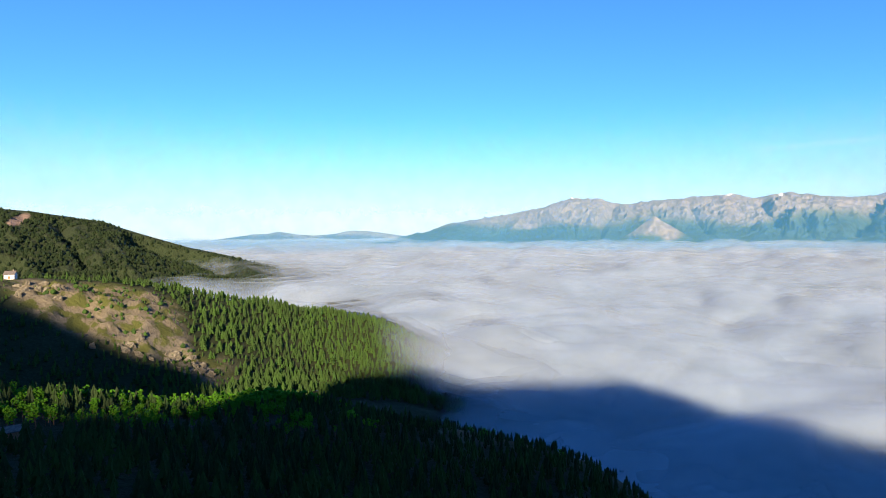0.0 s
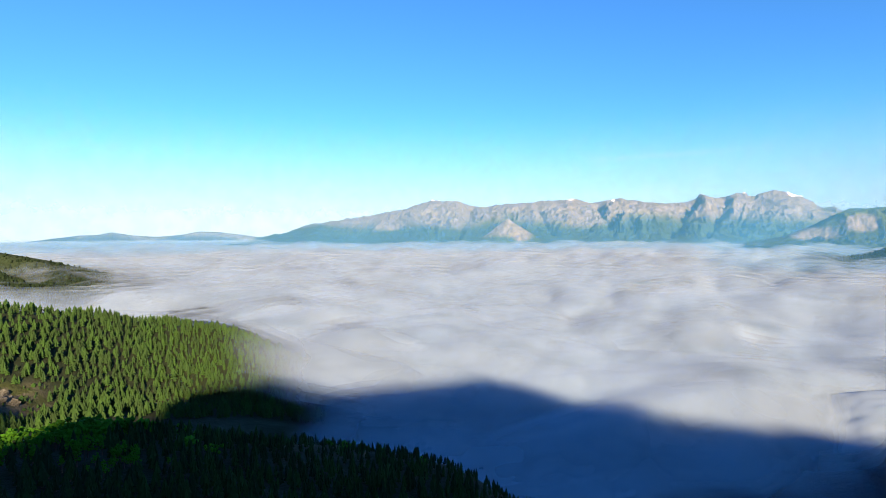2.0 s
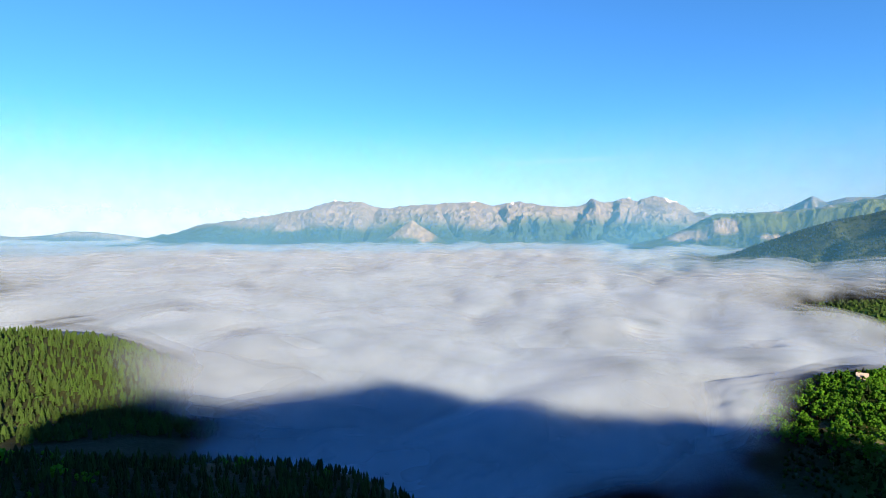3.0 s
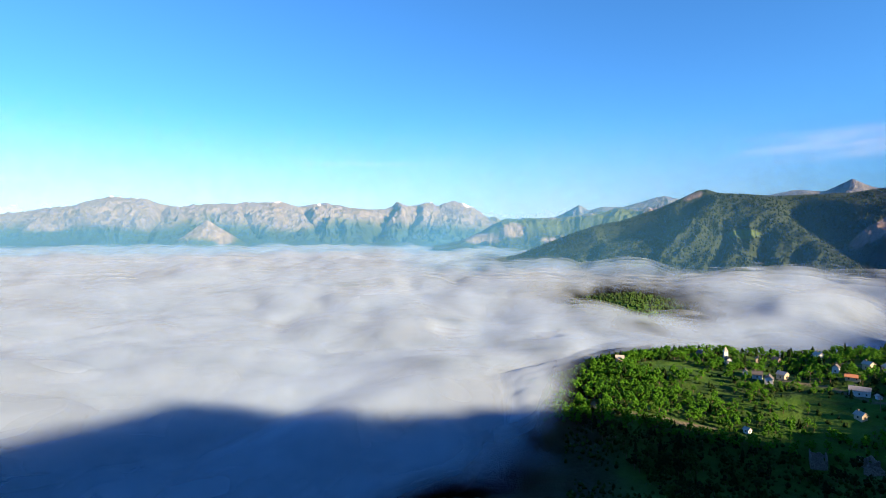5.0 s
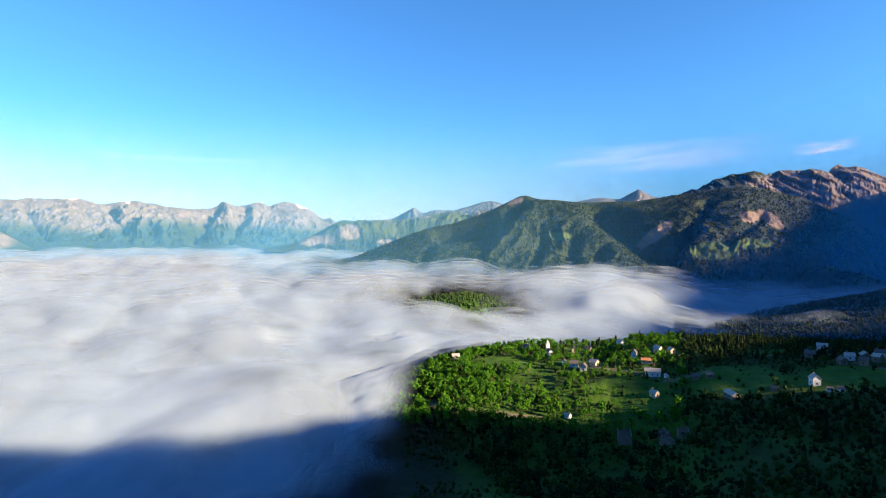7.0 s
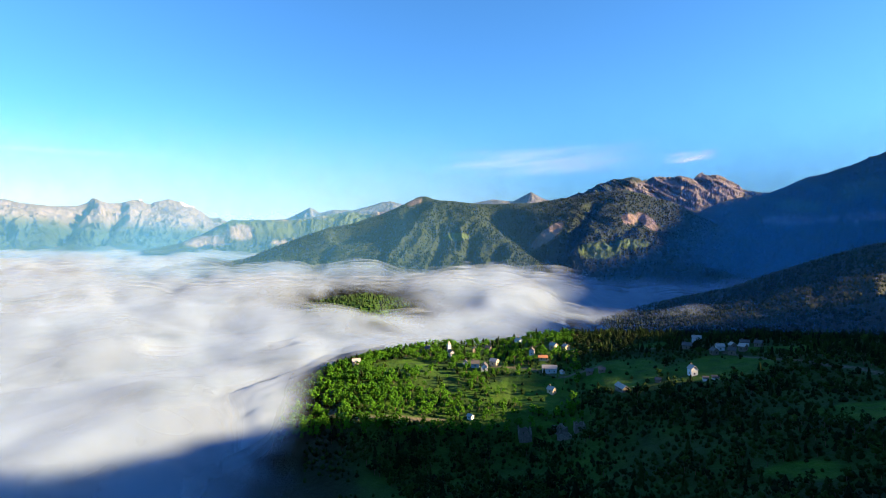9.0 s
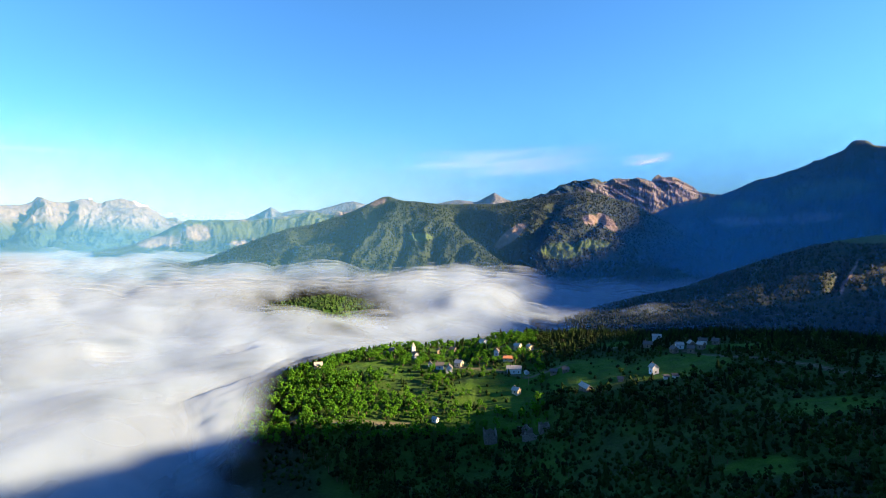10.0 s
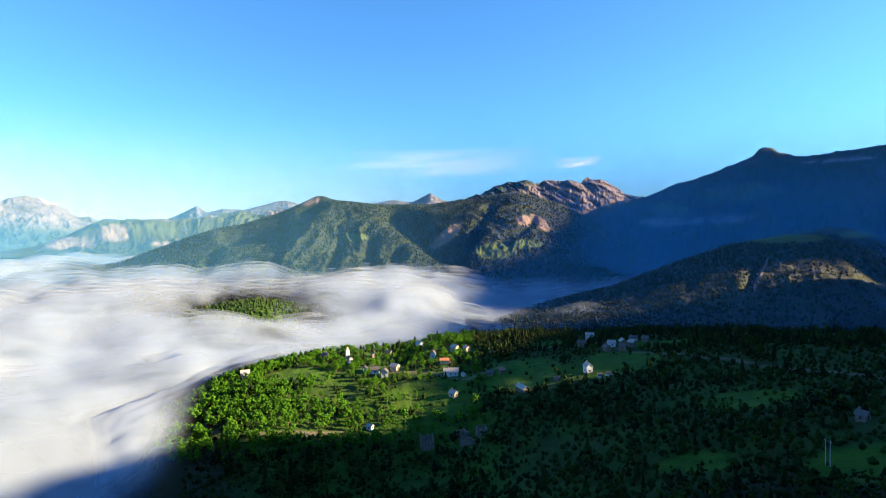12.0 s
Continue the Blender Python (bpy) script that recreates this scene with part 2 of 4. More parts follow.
def fog_material(name, cover, wisp, colour=(0.355, 0.472, 0.64)):
    """Bright droplets that let the ground through where the fog thins out."""
    m = bpy.data.materials.new(name)
    m.use_nodes = True
    nt = m.node_tree
    nt.nodes.remove(nt.nodes["Principled BSDF"])
    out = nt.nodes["Material Output"]
    pos = position(nt)
    stretch = nt.nodes.new("ShaderNodeMapping")
    # noise is drawn out along the mean view bearing, to offset foreshortening
    turn = nt.nodes.new("ShaderNodeMapping")
    turn.inputs["Rotation"].default_value = (0, 0, radians(48))
    nt.links.new(pos, turn.inputs[0])
    stretch.inputs["Scale"].default_value = (1, 0.75, 1)
    nt.links.new(turn.outputs[0], stretch.inputs[0])
    n = noise_tex(nt, stretch.outputs[0], 0.017, 4, 0.55, 0.3)
    body = node(nt, "ShaderNodeBsdfDiffuse")
    back = node(nt, "ShaderNodeBsdfTranslucent")
    soft = noise_tex(nt, stretch.outputs[0], 0.009, 3, 0.5, 0.4)
    hue = mix(nt, step(nt, soft, 0.32, 0.68), tuple(c * 0.90 for c in colour), tuple(min(1.0, c * 1.06) for c in colour))
    # normals bent up and sunward imitate light scattered in fog, evener than on solids
    normal = nt.nodes.new("ShaderNodeVectorMath")
    normal.operation = "ADD"
    normal.inputs[1].default_value = (0, -0.3, 1.25)
    nt.links.new(nt.nodes.new("ShaderNodeNewGeometry").outputs["Normal"], normal.inputs[0])
    unit = nt.nodes.new("ShaderNodeVectorMath")
    unit.operation = "NORMALIZE"
    nt.links.new(normal.outputs[0], unit.inputs[0])
    for lobe in (body, back):
        nt.links.new(hue, lobe.inputs[0])
        nt.links.new(unit.outputs[0], lobe.inputs["Normal"])
    both = nt.nodes.new("ShaderNodeMixShader")
    both.inputs[0].default_value = 0.35
    nt.links.new(body.outputs[0], both.inputs[1])
    nt.links.new(back.outputs[0], both.inputs[2])
    depth = attr(nt, "depth")
    torn = maths(nt, "ADD", depth, maths(nt, "MULTIPLY", maths(nt, "SUBTRACT", n, 0.5), wisp))
    alpha = maths(nt, "MULTIPLY", step(nt, torn, 0.0, 1.0), cover)
    clear = node(nt, "ShaderNodeBsdfTransparent")
    last = nt.nodes.new("ShaderNodeMixShader")
    nt.links.new(alpha, last.inputs[0])
    nt.links.new(clear.outputs[0], last.inputs[1])
    nt.links.new(both.outputs[0], last.inputs[2])
    nt.links.new(last.outputs[0], out.inputs[0])
    return m


GROUND = ground_material()

# ---- ground sheet ----
def bearings(step_in, step_out):
    a = np.arange(-52, 134, step_in)
    return np.concatenate([a, np.arange(134, 196, step_in), np.arange(196, 308, step_out)])


def land_use(x, y, rough=1.0):
    """Weights of meadow and road on the village hill."""
    d, b = np.hypot(x, y), np.degrees(np.arctan2(x, y))
    patch = fbm(x / 38, y / 38, 31, 3) + 0.35 * fbm(x / 9, y / 9, 33, 2)
    # meadow weight drops past the shade line, so dark litter deepens the shade
    meadow = rough * (0.65 + 0.3 * smooth(-0.2, 0.2, patch)) * np.interp(b, [82, 87], [1.0, 0.55]) * smooth(58, 64, b) * smooth(230, 260, d) * smooth(600, 560, d)
    for (bb, dd, rb, rd) in ((66.5, 495, 3.2, 22), (62.5, 985, 10, 120), (80.5, 425, 3.0, 26), (88, 432, 4, 36), (96, 420, 4.5, 30), (91, 505, 2.4, 12), (101, 462, 3, 10), (112, 250, 5, 15), (100, 265, 3.5, 9), (106, 330, 4, 13)):
        q = ((b - bb) / rb) ** 2 + ((d - dd) / rd) ** 2
        meadow = np.maximum(meadow, smooth(1.25, 0.75, q + 0.25 * patch))
    return np.clip(meadow, 0, 1)


ROADS = [[(97, 455), (99.7, 435), (106.3, 400), (110.9, 372), (115.7, 348), (124, 325), (135, 310)], [(53.5, 475), (55.8, 451), (57.9, 428), (60, 408), (62.4, 399), (66.8, 396), (70, 398)],
         [(79, 535), (83, 518), (87.3, 507), (92.7, 490), (97, 478)], [(75.5, 485), (79, 476), (82, 452), (86, 448)]]


def road_weight(x, y, half):
    w = np.zeros(x.shape)
    for line in ROADS:
        px, py = polar(np.array([q[0] for q in line], float), np.array([q[1] for q in line], float))
        for k in range(len(line) - 1):
            ex, ey = px[k + 1] - px[k], py[k + 1] - py[k]
            t = np.clip(((x - px[k]) * ex + (y - py[k]) * ey) / (ex * ex + ey * ey), 0, 1)
            dist = np.hypot(x - px[k] - t * ex, y - py[k] - t * ey)
            w = np.maximum(w, smooth(half + 0.8, half - 0.5, dist))
    return w


def build_ground():
    bs = bearings(0.38, 1.5)
    ds = np.concatenate([np.concatenate([[0.05], np.linspace(4, 110, 25)[:-1]]), np.linspace(110, 640, 200), 640 * 1.055 ** np.arange(1, 39)])
    ds[-1] = 4900
    ds = np.sort(np.concatenate([ds[(ds < 860) | (ds > 945)], [870, 885, 893, 900, 907, 920, 935]]))
    bb, dd = np.meshgrid(bs, ds, indexing="ij")
    x, y = polar(bb, dd)
    z = ground(x, y)
    z = np.where(dd > 1500, np.minimum(z, -120), z)
    verts = np.stack([x, y, z + H], -1).reshape(-1, 3)
    faces = grid_faces(len(bs), len(ds), wrap=True)
    me = mesh_from("ground", verts, faces, GROUND)
    xf, yf = x.ravel(), y.ravel()
    paint(me, "meadow", land_use(xf, yf))
    paint(me, "bare", bare_face(xf, yf))
    paint(me, "road", road_weight(xf, yf, 1.5))
    ob = new("ground", me)
    return tagged(ob, "rolling mountain ground with meadows, forest floor and pale scree", "ground", kind="structure")


build_ground()


# ---- mountains round the valley ----
OPEN_SHARE = {}


def mountain(name, label, crest, d_crest, d_foot, z_foot, mat, cols, rows, seed, rugged, cell, concave=1.25, rock=(0.6, 0.9), grass=(0.5, 0.8), snow=None, d_tilt=0.0,
             jag=1.0, steep=0.0, back=0.35, patches=(), recede=None, gullies=(), flute=0.0, wall=(0.55, 0.8)):
    """A mountain side: crest is a line of (bearing, height angle in degrees); the side runs down from it to the foot in front, and away behind."""
    crest = np.array(crest, float)
    bs = np.linspace(crest[0, 0], crest[-1, 0], cols)
    el = np.interp(bs, crest[:, 0], crest[:, 1])
    kernel = max(3, cols // 300) | 1
    pad = np.pad(el, kernel // 2, mode="edge")
    el = np.convolve(pad, np.ones(kernel) / kernel, mode="valid")
    v = np.concatenate([np.linspace(0, 1, rows), 1 + back * np.linspace(0, 1, rows // 4)[1:]])
    B, V = np.meshgrid(bs, v, indexing="ij")
    u = (B - bs[0]) / (bs[-1] - bs[0])
    turn = recede[1] * np.maximum(B - recede[0], 0) if recede else 0.0
    dc = d_crest * (1 + d_tilt * (u - 0.5)) + turn
    D = d_foot + turn + (dc - d_foot - turn) * V
    x, y = polar(B, D)
    zc = np.tan(np.radians(el))[:, None] * dc
    front = np.clip(V, 0, 1)
    prof = front ** concave
    if steep:
        prof = prof * (1 - steep) + steep * smooth(wall[0], wall[1], front + 0.15 * fbm(x / cell, y / cell, seed + 7, 3))
    z = z_foot + (zc - z_foot) * prof
    z = z - (zc - z_foot + 60) * np.clip((V - 1) / back, 0, 1) ** 0.9
    # ribs run down the fall line, so the noise is stretched along it
    along = np.radians(B) * (d_crest + d_foot) / 2
    lean = 0.5 * fbm(along / (cell * 3), D / (cell * 3), seed + 2, 2)
    warp = 0.7 * fbm(along / cell, D / cell, seed + 3, 4)
    rib = 0.6 * ridged((along + lean * D) / (cell * 1.5) + warp, D / (cell * 3.0) + warp, seed, 6, 0.6) + 0.4 * ridged(along / (cell * 0.55) + warp, D / cell - warp, seed + 5, 5, 0.6)
    mask = np.sin(np.pi * np.clip(V, 0, 1)) ** 0.8
    tall = np.clip((zc - z_foot) / max((zc - z_foot).max(), 1), 0.15, 1)
    z = z + rugged * tall * mask * (rib - 0.5) * 1.6
    z = z + rugged * tall * mask * 0.22 * (ridged(along / (cell * 0.28) + 2 * warp, D / (cell * 0.45), seed + 61, 5, 0.62) - 0.5)
    z = z + jag * rugged * 0.10 * (ridged(along / (cell * 0.3), D / (cell * 0.5), seed + 50, 4) - 0.5) * smooth(0.8, 1, V)
    # valleys cut into the side: depth, half width in degrees, and a line of (bearing, height angle)
    E = np.degrees(np.arctan2(z_foot + (zc - z_foot) * prof, D))
    for depth, half, line in gullies:
        near = np.full(B.shape, 99.0)
        bw, ew = B + 0.5 * half * warp, E + 0.35 * half * warp
        for (b0, e0), (b1, e1) in zip(line[:-1], line[1:]):
            q = np.clip(((bw - b0) * (b1 - b0) + (ew - e0) * (e1 - e0)) / ((b1 - b0) ** 2 + (e1 - e0) ** 2), 0, 1)
            near = np.minimum(near, np.hypot(bw - b0 - q * (b1 - b0), ew - e0 - q * (e1 - e0)))
        cut = np.clip(1 - near / half, 0, 1)
        z = z - depth * cut * (0.4 + 0.6 * cut) * smooth(1.0, 0.93, V) * smooth(0.0, 0.06, V)
    if flute:
        face = smooth(0.45, 0.62, V) * smooth(1.02, 0.94, V)
        rough = ridged((along + 0.9 * z) / (cell * 0.30) + warp, z / (cell * 0.42) - warp, seed + 71, 5, 0.62) - 0.5
        D = D - flute * face * rough
        x, y = polar(B, D)
    me = mesh_from(name, np.stack([x, y, z + H], -1).reshape(-1, 3), grid_faces(len(bs), len(v)), mat)
    h = (z - z_foot) / (zc.max() - z_foot)
    wob = 0.30 * fbm(along / (cell * 1.2), D / (cell * 1.6), seed + 20, 5) + 0.35 * (rib - 0.5)
    rk, gr = smooth(rock[0], rock[1], h + wob), smooth(grass[0], grass[1], h + 0.6 * wob)
    # bare scars and hay meadows: (kind, bearing, height angle, half width, half height, lean)
    E = np.degrees(np.arctan2(z, D))
    for kind, pb, pe, rb, re, slant in patches:
        q = np.hypot((B - pb - slant * (E - pe)) / rb, (E - pe) / re) + (1.1 if kind == "rock" else 0.45) * wob
        m = smooth(1.15, 0.85, q)
        rk = np.maximum(rk, m) if kind == "rock" else rk * (1 - m)
        gr = np.maximum(gr, m) if kind == "grass" else gr
    paint(me, "rock", rk.ravel())
    paint(me, "grass", gr.ravel())
    sn = smooth(snow, snow + 0.05, h + 0.5 * fbm(along / (cell * 0.35), D / (cell * 0.7), seed + 31, 4) - 0.25 * rib) if snow else 0 * h
    paint(me, "snow", sn.ravel())
    ob = new(name, me)
    OPEN_SHARE[label] = np.maximum(rk, gr)
    return tagged(ob, label, "mountain", kind="structure"), (x, y, z)


FAR_STONE = range_material("far_stone", (0.0223, 0.0432, 0.0335), (0.0593, 0.0697, 0.0488), (0.135, 0.126, 0.122), scale=0.9)
PALE_STONE = range_material("pale_stone", (0.0348, 0.0558, 0.0313), (0.091, 0.0976, 0.0593), (0.167, 0.139, 0.105), scale=0.6)
# the blue of distance haze is mixed into these forest, grass and rock colours
HAZED_HILLS = range_material("hazed_hills", (0.0287, 0.0492, 0.082), (0.0492, 0.0697, 0.0984), (0.115, 0.127, 0.148), scale=0.4)
GREEN_HILL = range_material("green_hill", (0.0155, 0.0271, 0.0118), (0.0554, 0.0905, 0.0253), (0.148, 0.121, 0.108), scale=1.4)
CRAG = range_material("crag", (0.0197, 0.0328, 0.0164), (0.0476, 0.0697, 0.0221), (0.135, 0.125, 0.12), scale=1.0)

mountain("mountain_far_hazed", "low hills on the far horizon with haze blue in their colour", [(-26, -0.8), (-21.5, -0.2), (-19.5, 0.1), (-18, 0.15), (-17, 0.4), (-15.5, 0.1), (-13.5, -0.05), (-11.5, 0.1), (-9.8, 0.45), (-8, 0.4), (-6.5, 0.2), (-3, -0.3), (3, -0.8)],
         4850, 4650, -120, HAZED_HILLS, 300, 20, 3, 30, 120)
mountain("mountain_range", "long grey stone mountain range with forested foot and snow streaks",
         [(-8, -1.1), (-5, -0.35), (-2, 0.25), (1, 1.35), (3, 1.6), (5.8, 1.95), (10.6, 2.85), (13.2, 3.75), (14.2, 3.65), (16.3, 3.6), (17.8, 3.15), (19.5, 2.95), (20.3, 3.2), (22, 3.2), (25, 3.45), (27.5, 3.6), (30, 3.3), (32.9, 3.6), (34.5, 3.3), (36.5, 3.1), (38.3, 2.95), (39.6, 3.4),
          (40.3, 3.8), (41.6, 3.35), (43.2, 3.85), (44.6, 3.5), (46.1, 3.85), (47.9, 3.4), (49.8, 2.3), (52, 1.9), (57, 1.4), (62, 1.0)],
         4600, 3500, -50, FAR_STONE, 1100, 120, 11, 150, 420, 1.0, rock=(0.34, 0.56), grass=(0.24, 0.45), jag=2.4, snow=1.0, d_tilt=-0.06,
         gullies=((70, 0.9, ((39.8, 3.2), (38.6, 1.9), (37.4, 0.6))), (60, 0.7, ((42.4, 3.1), (41.4, 1.8), (40.8, 0.5))), (50, 0.8, ((17.5, 2.8), (17, 1.4), (16.4, 0.2))), (45, 0.7, ((24.6, 2.9), (25.4, 1.6), (26.4, 0.4))), (45, 0.7, ((30.6, 2.9), (31.6, 1.6), (32.4, 0.4)))),
         patches=(("rock", 9.5, 1.6, 2.2, 1.2, 0.8),))
mountain("mountain_scar", "pale bare pyramid hill below the range", [(17.5, -0.9), (19.2, 0.0), (20.6, 1.1), (21.5, 1.75), (22.2, 1.2), (23.6, 0.35), (25.5, -0.9)], 3580, 3430, -50, PALE_STONE, 90, 40, 13, 30, 90, 0.9,
         rock=(0.12, 0.3), grass=(0.1, 0.2))
mountain("mountain_cape", "grassy plateau with banded grey cliffs above the fog", [(44, -0.8), (47, -0.2), (49, 0.7), (50.3, 1.5), (51.5, 2.1), (54, 2.15), (57, 2.2), (59.4, 2.5), (63, 3.1), (65, 2.9), (67.5, 3.2), (72, 3), (78, 2)],
         3400, 2900, -60, CRAG, 360, 60, 17, 90, 170, 0.9, rock=(0.85, 1.0), grass=(0.3, 0.6), steep=0.5, patches=(("rock", 52.3, 0.9, 1.4, 0.8, 0.0), ("rock", 49.5, 0.0, 2.0, 0.5, 0.0), ("rock", 57.5, -0.1, 2.4, 0.35, 0.0)))
mountain("mountain_peaks", "pointed peaks far behind the ridge with haze blue in their colour", [(54, 1.5), (57, 2.3), (58.3, 3.0), (59.2, 3.5), (60.2, 2.9), (61.5, 3.25), (63.5, 3.2), (65.3, 3.7), (66.6, 4.1), (67.5, 4.2), (68.6, 3.9), (70, 3.4), (74.5, 3.5), (76.5, 4.1), (78.3, 4.4), (80.3, 4.15), (81.2, 4.6), (82.2, 5.15),
          (83.5, 4.4), (86, 3.8), (90, 3)], 4300, 3600, -20, HAZED_HILLS, 360, 40, 23, 110, 200, rock=(0.3, 0.5), jag=0.4)
mountain("mountain_crag", "tall crag with bare reddish rock faces and shaded top", [(80, 3), (84, 4.2), (86.7, 4.75), (89.1, 5.85), (90.8, 6.25), (92.7, 6.5), (95, 6.3), (96.8, 6.2), (97.9, 6.55), (98.9, 6.3), (100.2, 6.2), (101.2, 5.5), (102, 4.7), (105, 4.2), (108, 3)],
         2700, 1900, -10, CRAG, 560, 120, 29, 90, 210, 1.0, flute=120, recede=(80, 50), wall=(0.66, 0.96), jag=3.0, rock=(1.1, 1.3), grass=(0.85, 1.1), steep=0.62, patches=(("rock", 97, 4.9, 5.2, 2.0, 0.0), ("rock", 93.5, 3.4, 2.0, 1.6, -0.8)))
mountain("mountain_shaded", "broad blue shaded mountain flank with a small summit knob", [(98, 3.2), (101.5, 4.1), (104, 4.5), (107, 5.6), (109, 6.2), (112.3, 7.4), (113.2, 7.75), (113.7, 8.35), (114.7, 8.4), (115.2, 7.95), (116.5, 7.5), (117.5, 7.45), (120, 7.7), (123.5, 7.9), (128, 8.4)],
         3500, 1700, -110, CRAG, 420, 110, 37, 190, 260, 1.15, rock=(1.2, 1.4), grass=(0.95, 1.2), patches=(("rock", 105.5, 1.9, 2.0, 0.4, 0.0), ("rock", 110.5, 2.1, 2.2, 0.4, 3.0), ("rock", 119.5, 6.9, 3.0, 0.12, 0.0), ("grass", 112, 4.5, 3.0, 0.8, 1.0), ("grass", 106, 3.2, 1.6, 0.6, -1.0)))
# unseen mountains added down the valley; crests set to shade flank and fog
mountain("mountain_shade_caster", "unseen mountain added to shade the side valley's flank", [(127.5, 14.5), (135.5, 14.9), (139, 14.8), (142, 14.9), (146.6, 15.0), (148.4, 15.9), (150.5, 16.4), (152, 8.0), (153, -1)], 3450, 2600, -110, CRAG, 120, 40, 39, 30, 320, d_tilt=-0.3)
mountain("mountain_shade_caster_south", "unseen mountain added to shade the side valley's fog, notched to light the dome", [(148, 14), (149.5, 16.2), (154.8, 16.8), (159.7, 16.8), (160.0, 10), (161.4, 10), (161.8, 17.2), (165.6, 17.5), (166.4, 8), (168, 0)], 3350, 2700, -110, CRAG, 160, 40, 43, 20, 320)
FOREST_HILL, FOREST_XYZ = mountain("mountain_forest", "dark forested hill with a rocky top above the fog", [(42, -5), (46.5, -3.4), (49, -2.3), (52.8, -1.75), (55.1, -0.75), (58.4, 0.6), (61, 1.45), (63, 1.8), (65.5, 2.6), (67.3, 3.3), (69, 4.1), (70.2, 4.7), (70.9, 4.75), (72, 4.35), (73.5, 4.25), (76.5, 3.95), (82, 4.0), (86.7, 4.65), (89.5, 5.1), (91.2, 5.2), (93, 4.7), (96, 3.7), (99, 2), (103, -1)],
         2350, 1400, -135, GREEN_HILL, 700, 150, 41, 62, 330, 0.95, rock=(1.3, 1.5), grass=(1.0, 1.3), jag=0.3,
         patches=(("rock", 83.4, 0.6, 0.8, 1.3, 1.0), ("grass", 88.6, -0.9, 2.2, 0.9, 0.0), ("grass", 91.6, -0.2, 1.8, 0.5, 0.0), ("grass", 74.0, 0.5, 1.2, 0.4, 0.0), ("grass", 64.5, -2.6, 0.7, 0.25, 0.0),
                  ("rock", 69.7, 4.1, 0.6, 0.4, 1.2), ("rock", 91.5, 2.2, 0.7, 0.5, 0.0), ("rock", 93.2, 2.0, 0.6, 0.8, -0.8)),
         gullies=((85, 1.5, ((70.4, 4.3), (68.8, 2.6), (66, 1.6), (62, 0.7))), (40, 0.9, ((72.6, 0.6), (71.6, -1.4), (71.2, -3.4))), (48, 1.0, ((76, 0.6), (75, -1.6), (74.4, -3.6))),
                  (40, 0.8, ((78.6, -0.5), (77.6, -2.2), (77, -3.8))), (85, 1.9, ((78.5, 3.2), (81.2, 1.0), (83.4, -1.2), (84.6, -3.4))), (30, 0.9, ((88.2, 3.4), (86.6, 1.2), (85.2, -1))), (24, 0.8, ((92.4, 2.4), (91, 0.9), (89.4, -0.2))), (30, 0.7, ((66.5, -0.4), (66, -2), (65.6, -3.6))), (30, 0.8, ((61, -0.6), (60, -1.8), (59.5, -3.4)))))
DOME, DOME_XYZ = mountain("mountain_dome", "rounded forested hill with a grassy top", [(84, -9), (88, -7.5), (90.6, -6.6), (95, -5.3), (99.6, -4.2), (105, -2.0), (110, -0.2), (114, 0.55), (117, 1.0), (119.2, 1.3), (121, 0.75), (124, -0.5), (130, -2.5), (138, -5)],
         1350, 700, -130, GREEN_HILL, 420, 90, 47, 24, 130, 0.6, rock=(1.3, 1.5), grass=(1.2, 1.4), jag=0.2, patches=(("grass", 114.5, 0.3, 3.2, 0.4, 2.0), ("grass", 120, 0.6, 1.5, 0.3, 0.0), ("rock", 112, -3.0, 0.12, 1.4, 0.6)), recede=(116, 45), d_tilt=0.7,
         gullies=((16, 0.5, ((112.4, -0.9), (111.6, -2.4), (110.6, -4))), (14, 0.5, ((108.2, -1.6), (107.2, -3), (106, -4.4))), (14, 0.6, ((103.6, -3), (102.6, -4.2), (101.6, -5.2)))))
LEFT_HILL, LEFT_XYZ = mountain("mountain_left", "forested hill sloping down into the fog", [(-62, 3.5), (-50, 3.0), (-39.5, 2.3), (-37.5, 2.15), (-32.5, 1.35), (-29.5, 0.25), (-25.4, -1.1), (-21.5, -2.05), (-19.3, -2.75), (-17, -3.4), (-12, -5.5)],
         1650, 950, -140, GREEN_HILL, 380, 80, 53, 60, 170, 0.85, rock=(1.3, 1.5), grass=(1.1, 1.4), jag=0.2, patches=(("rock", -38.3, 1.4, 0.5, 0.5, 1.0),), gullies=((55, 1.5, ((-29.6, 0.3), (-27, -0.9), (-24.4, -2.0), (-22.5, -2.9))), (22, 0.9, ((-35.5, 1.2), (-34.5, -0.6), (-33.8, -2.4)))))


# ---- the sea of fog ----
def fog_top(x, y):
    d, b = np.hypot(x, y), np.degrees(np.arctan2(x, y))
    base = np.interp(d, [0, 300, 700, 1500, 3000, 4700], [-119, -117, -110, -95, -71, -48])
    far = np.interp(d, [0, 300, 900, 2200, 4700], [0.45, 0.6, 1.0, 1.1, 0.5])
    w = fbm(x / 420, y / 420, 61, 3)
    wx, wy = 0.45 * fbm(x / 220, y / 220, 63, 2), 0.45 * fbm(x / 220, y / 220, 64, 2)
    # rounded billows with soft creases between them, drawn out along the mean view bearing
    u, v = 0.79 * x - 0.62 * y, 0.8 * (0.62 * x + 0.79 * y)
    lump = lambda size, seed: np.sqrt((2 * vnoise(u / size + wx + seed, v / size + wy, seed) - 1) ** 2 + 0.02)
    puffs = 0.52 * lump(210, 67) + 0.37 * lump(96, 68) + 0.11 * lump(48, 69)
    z = base + far * (12.0 * w + 44.0 * (puffs - 0.42))
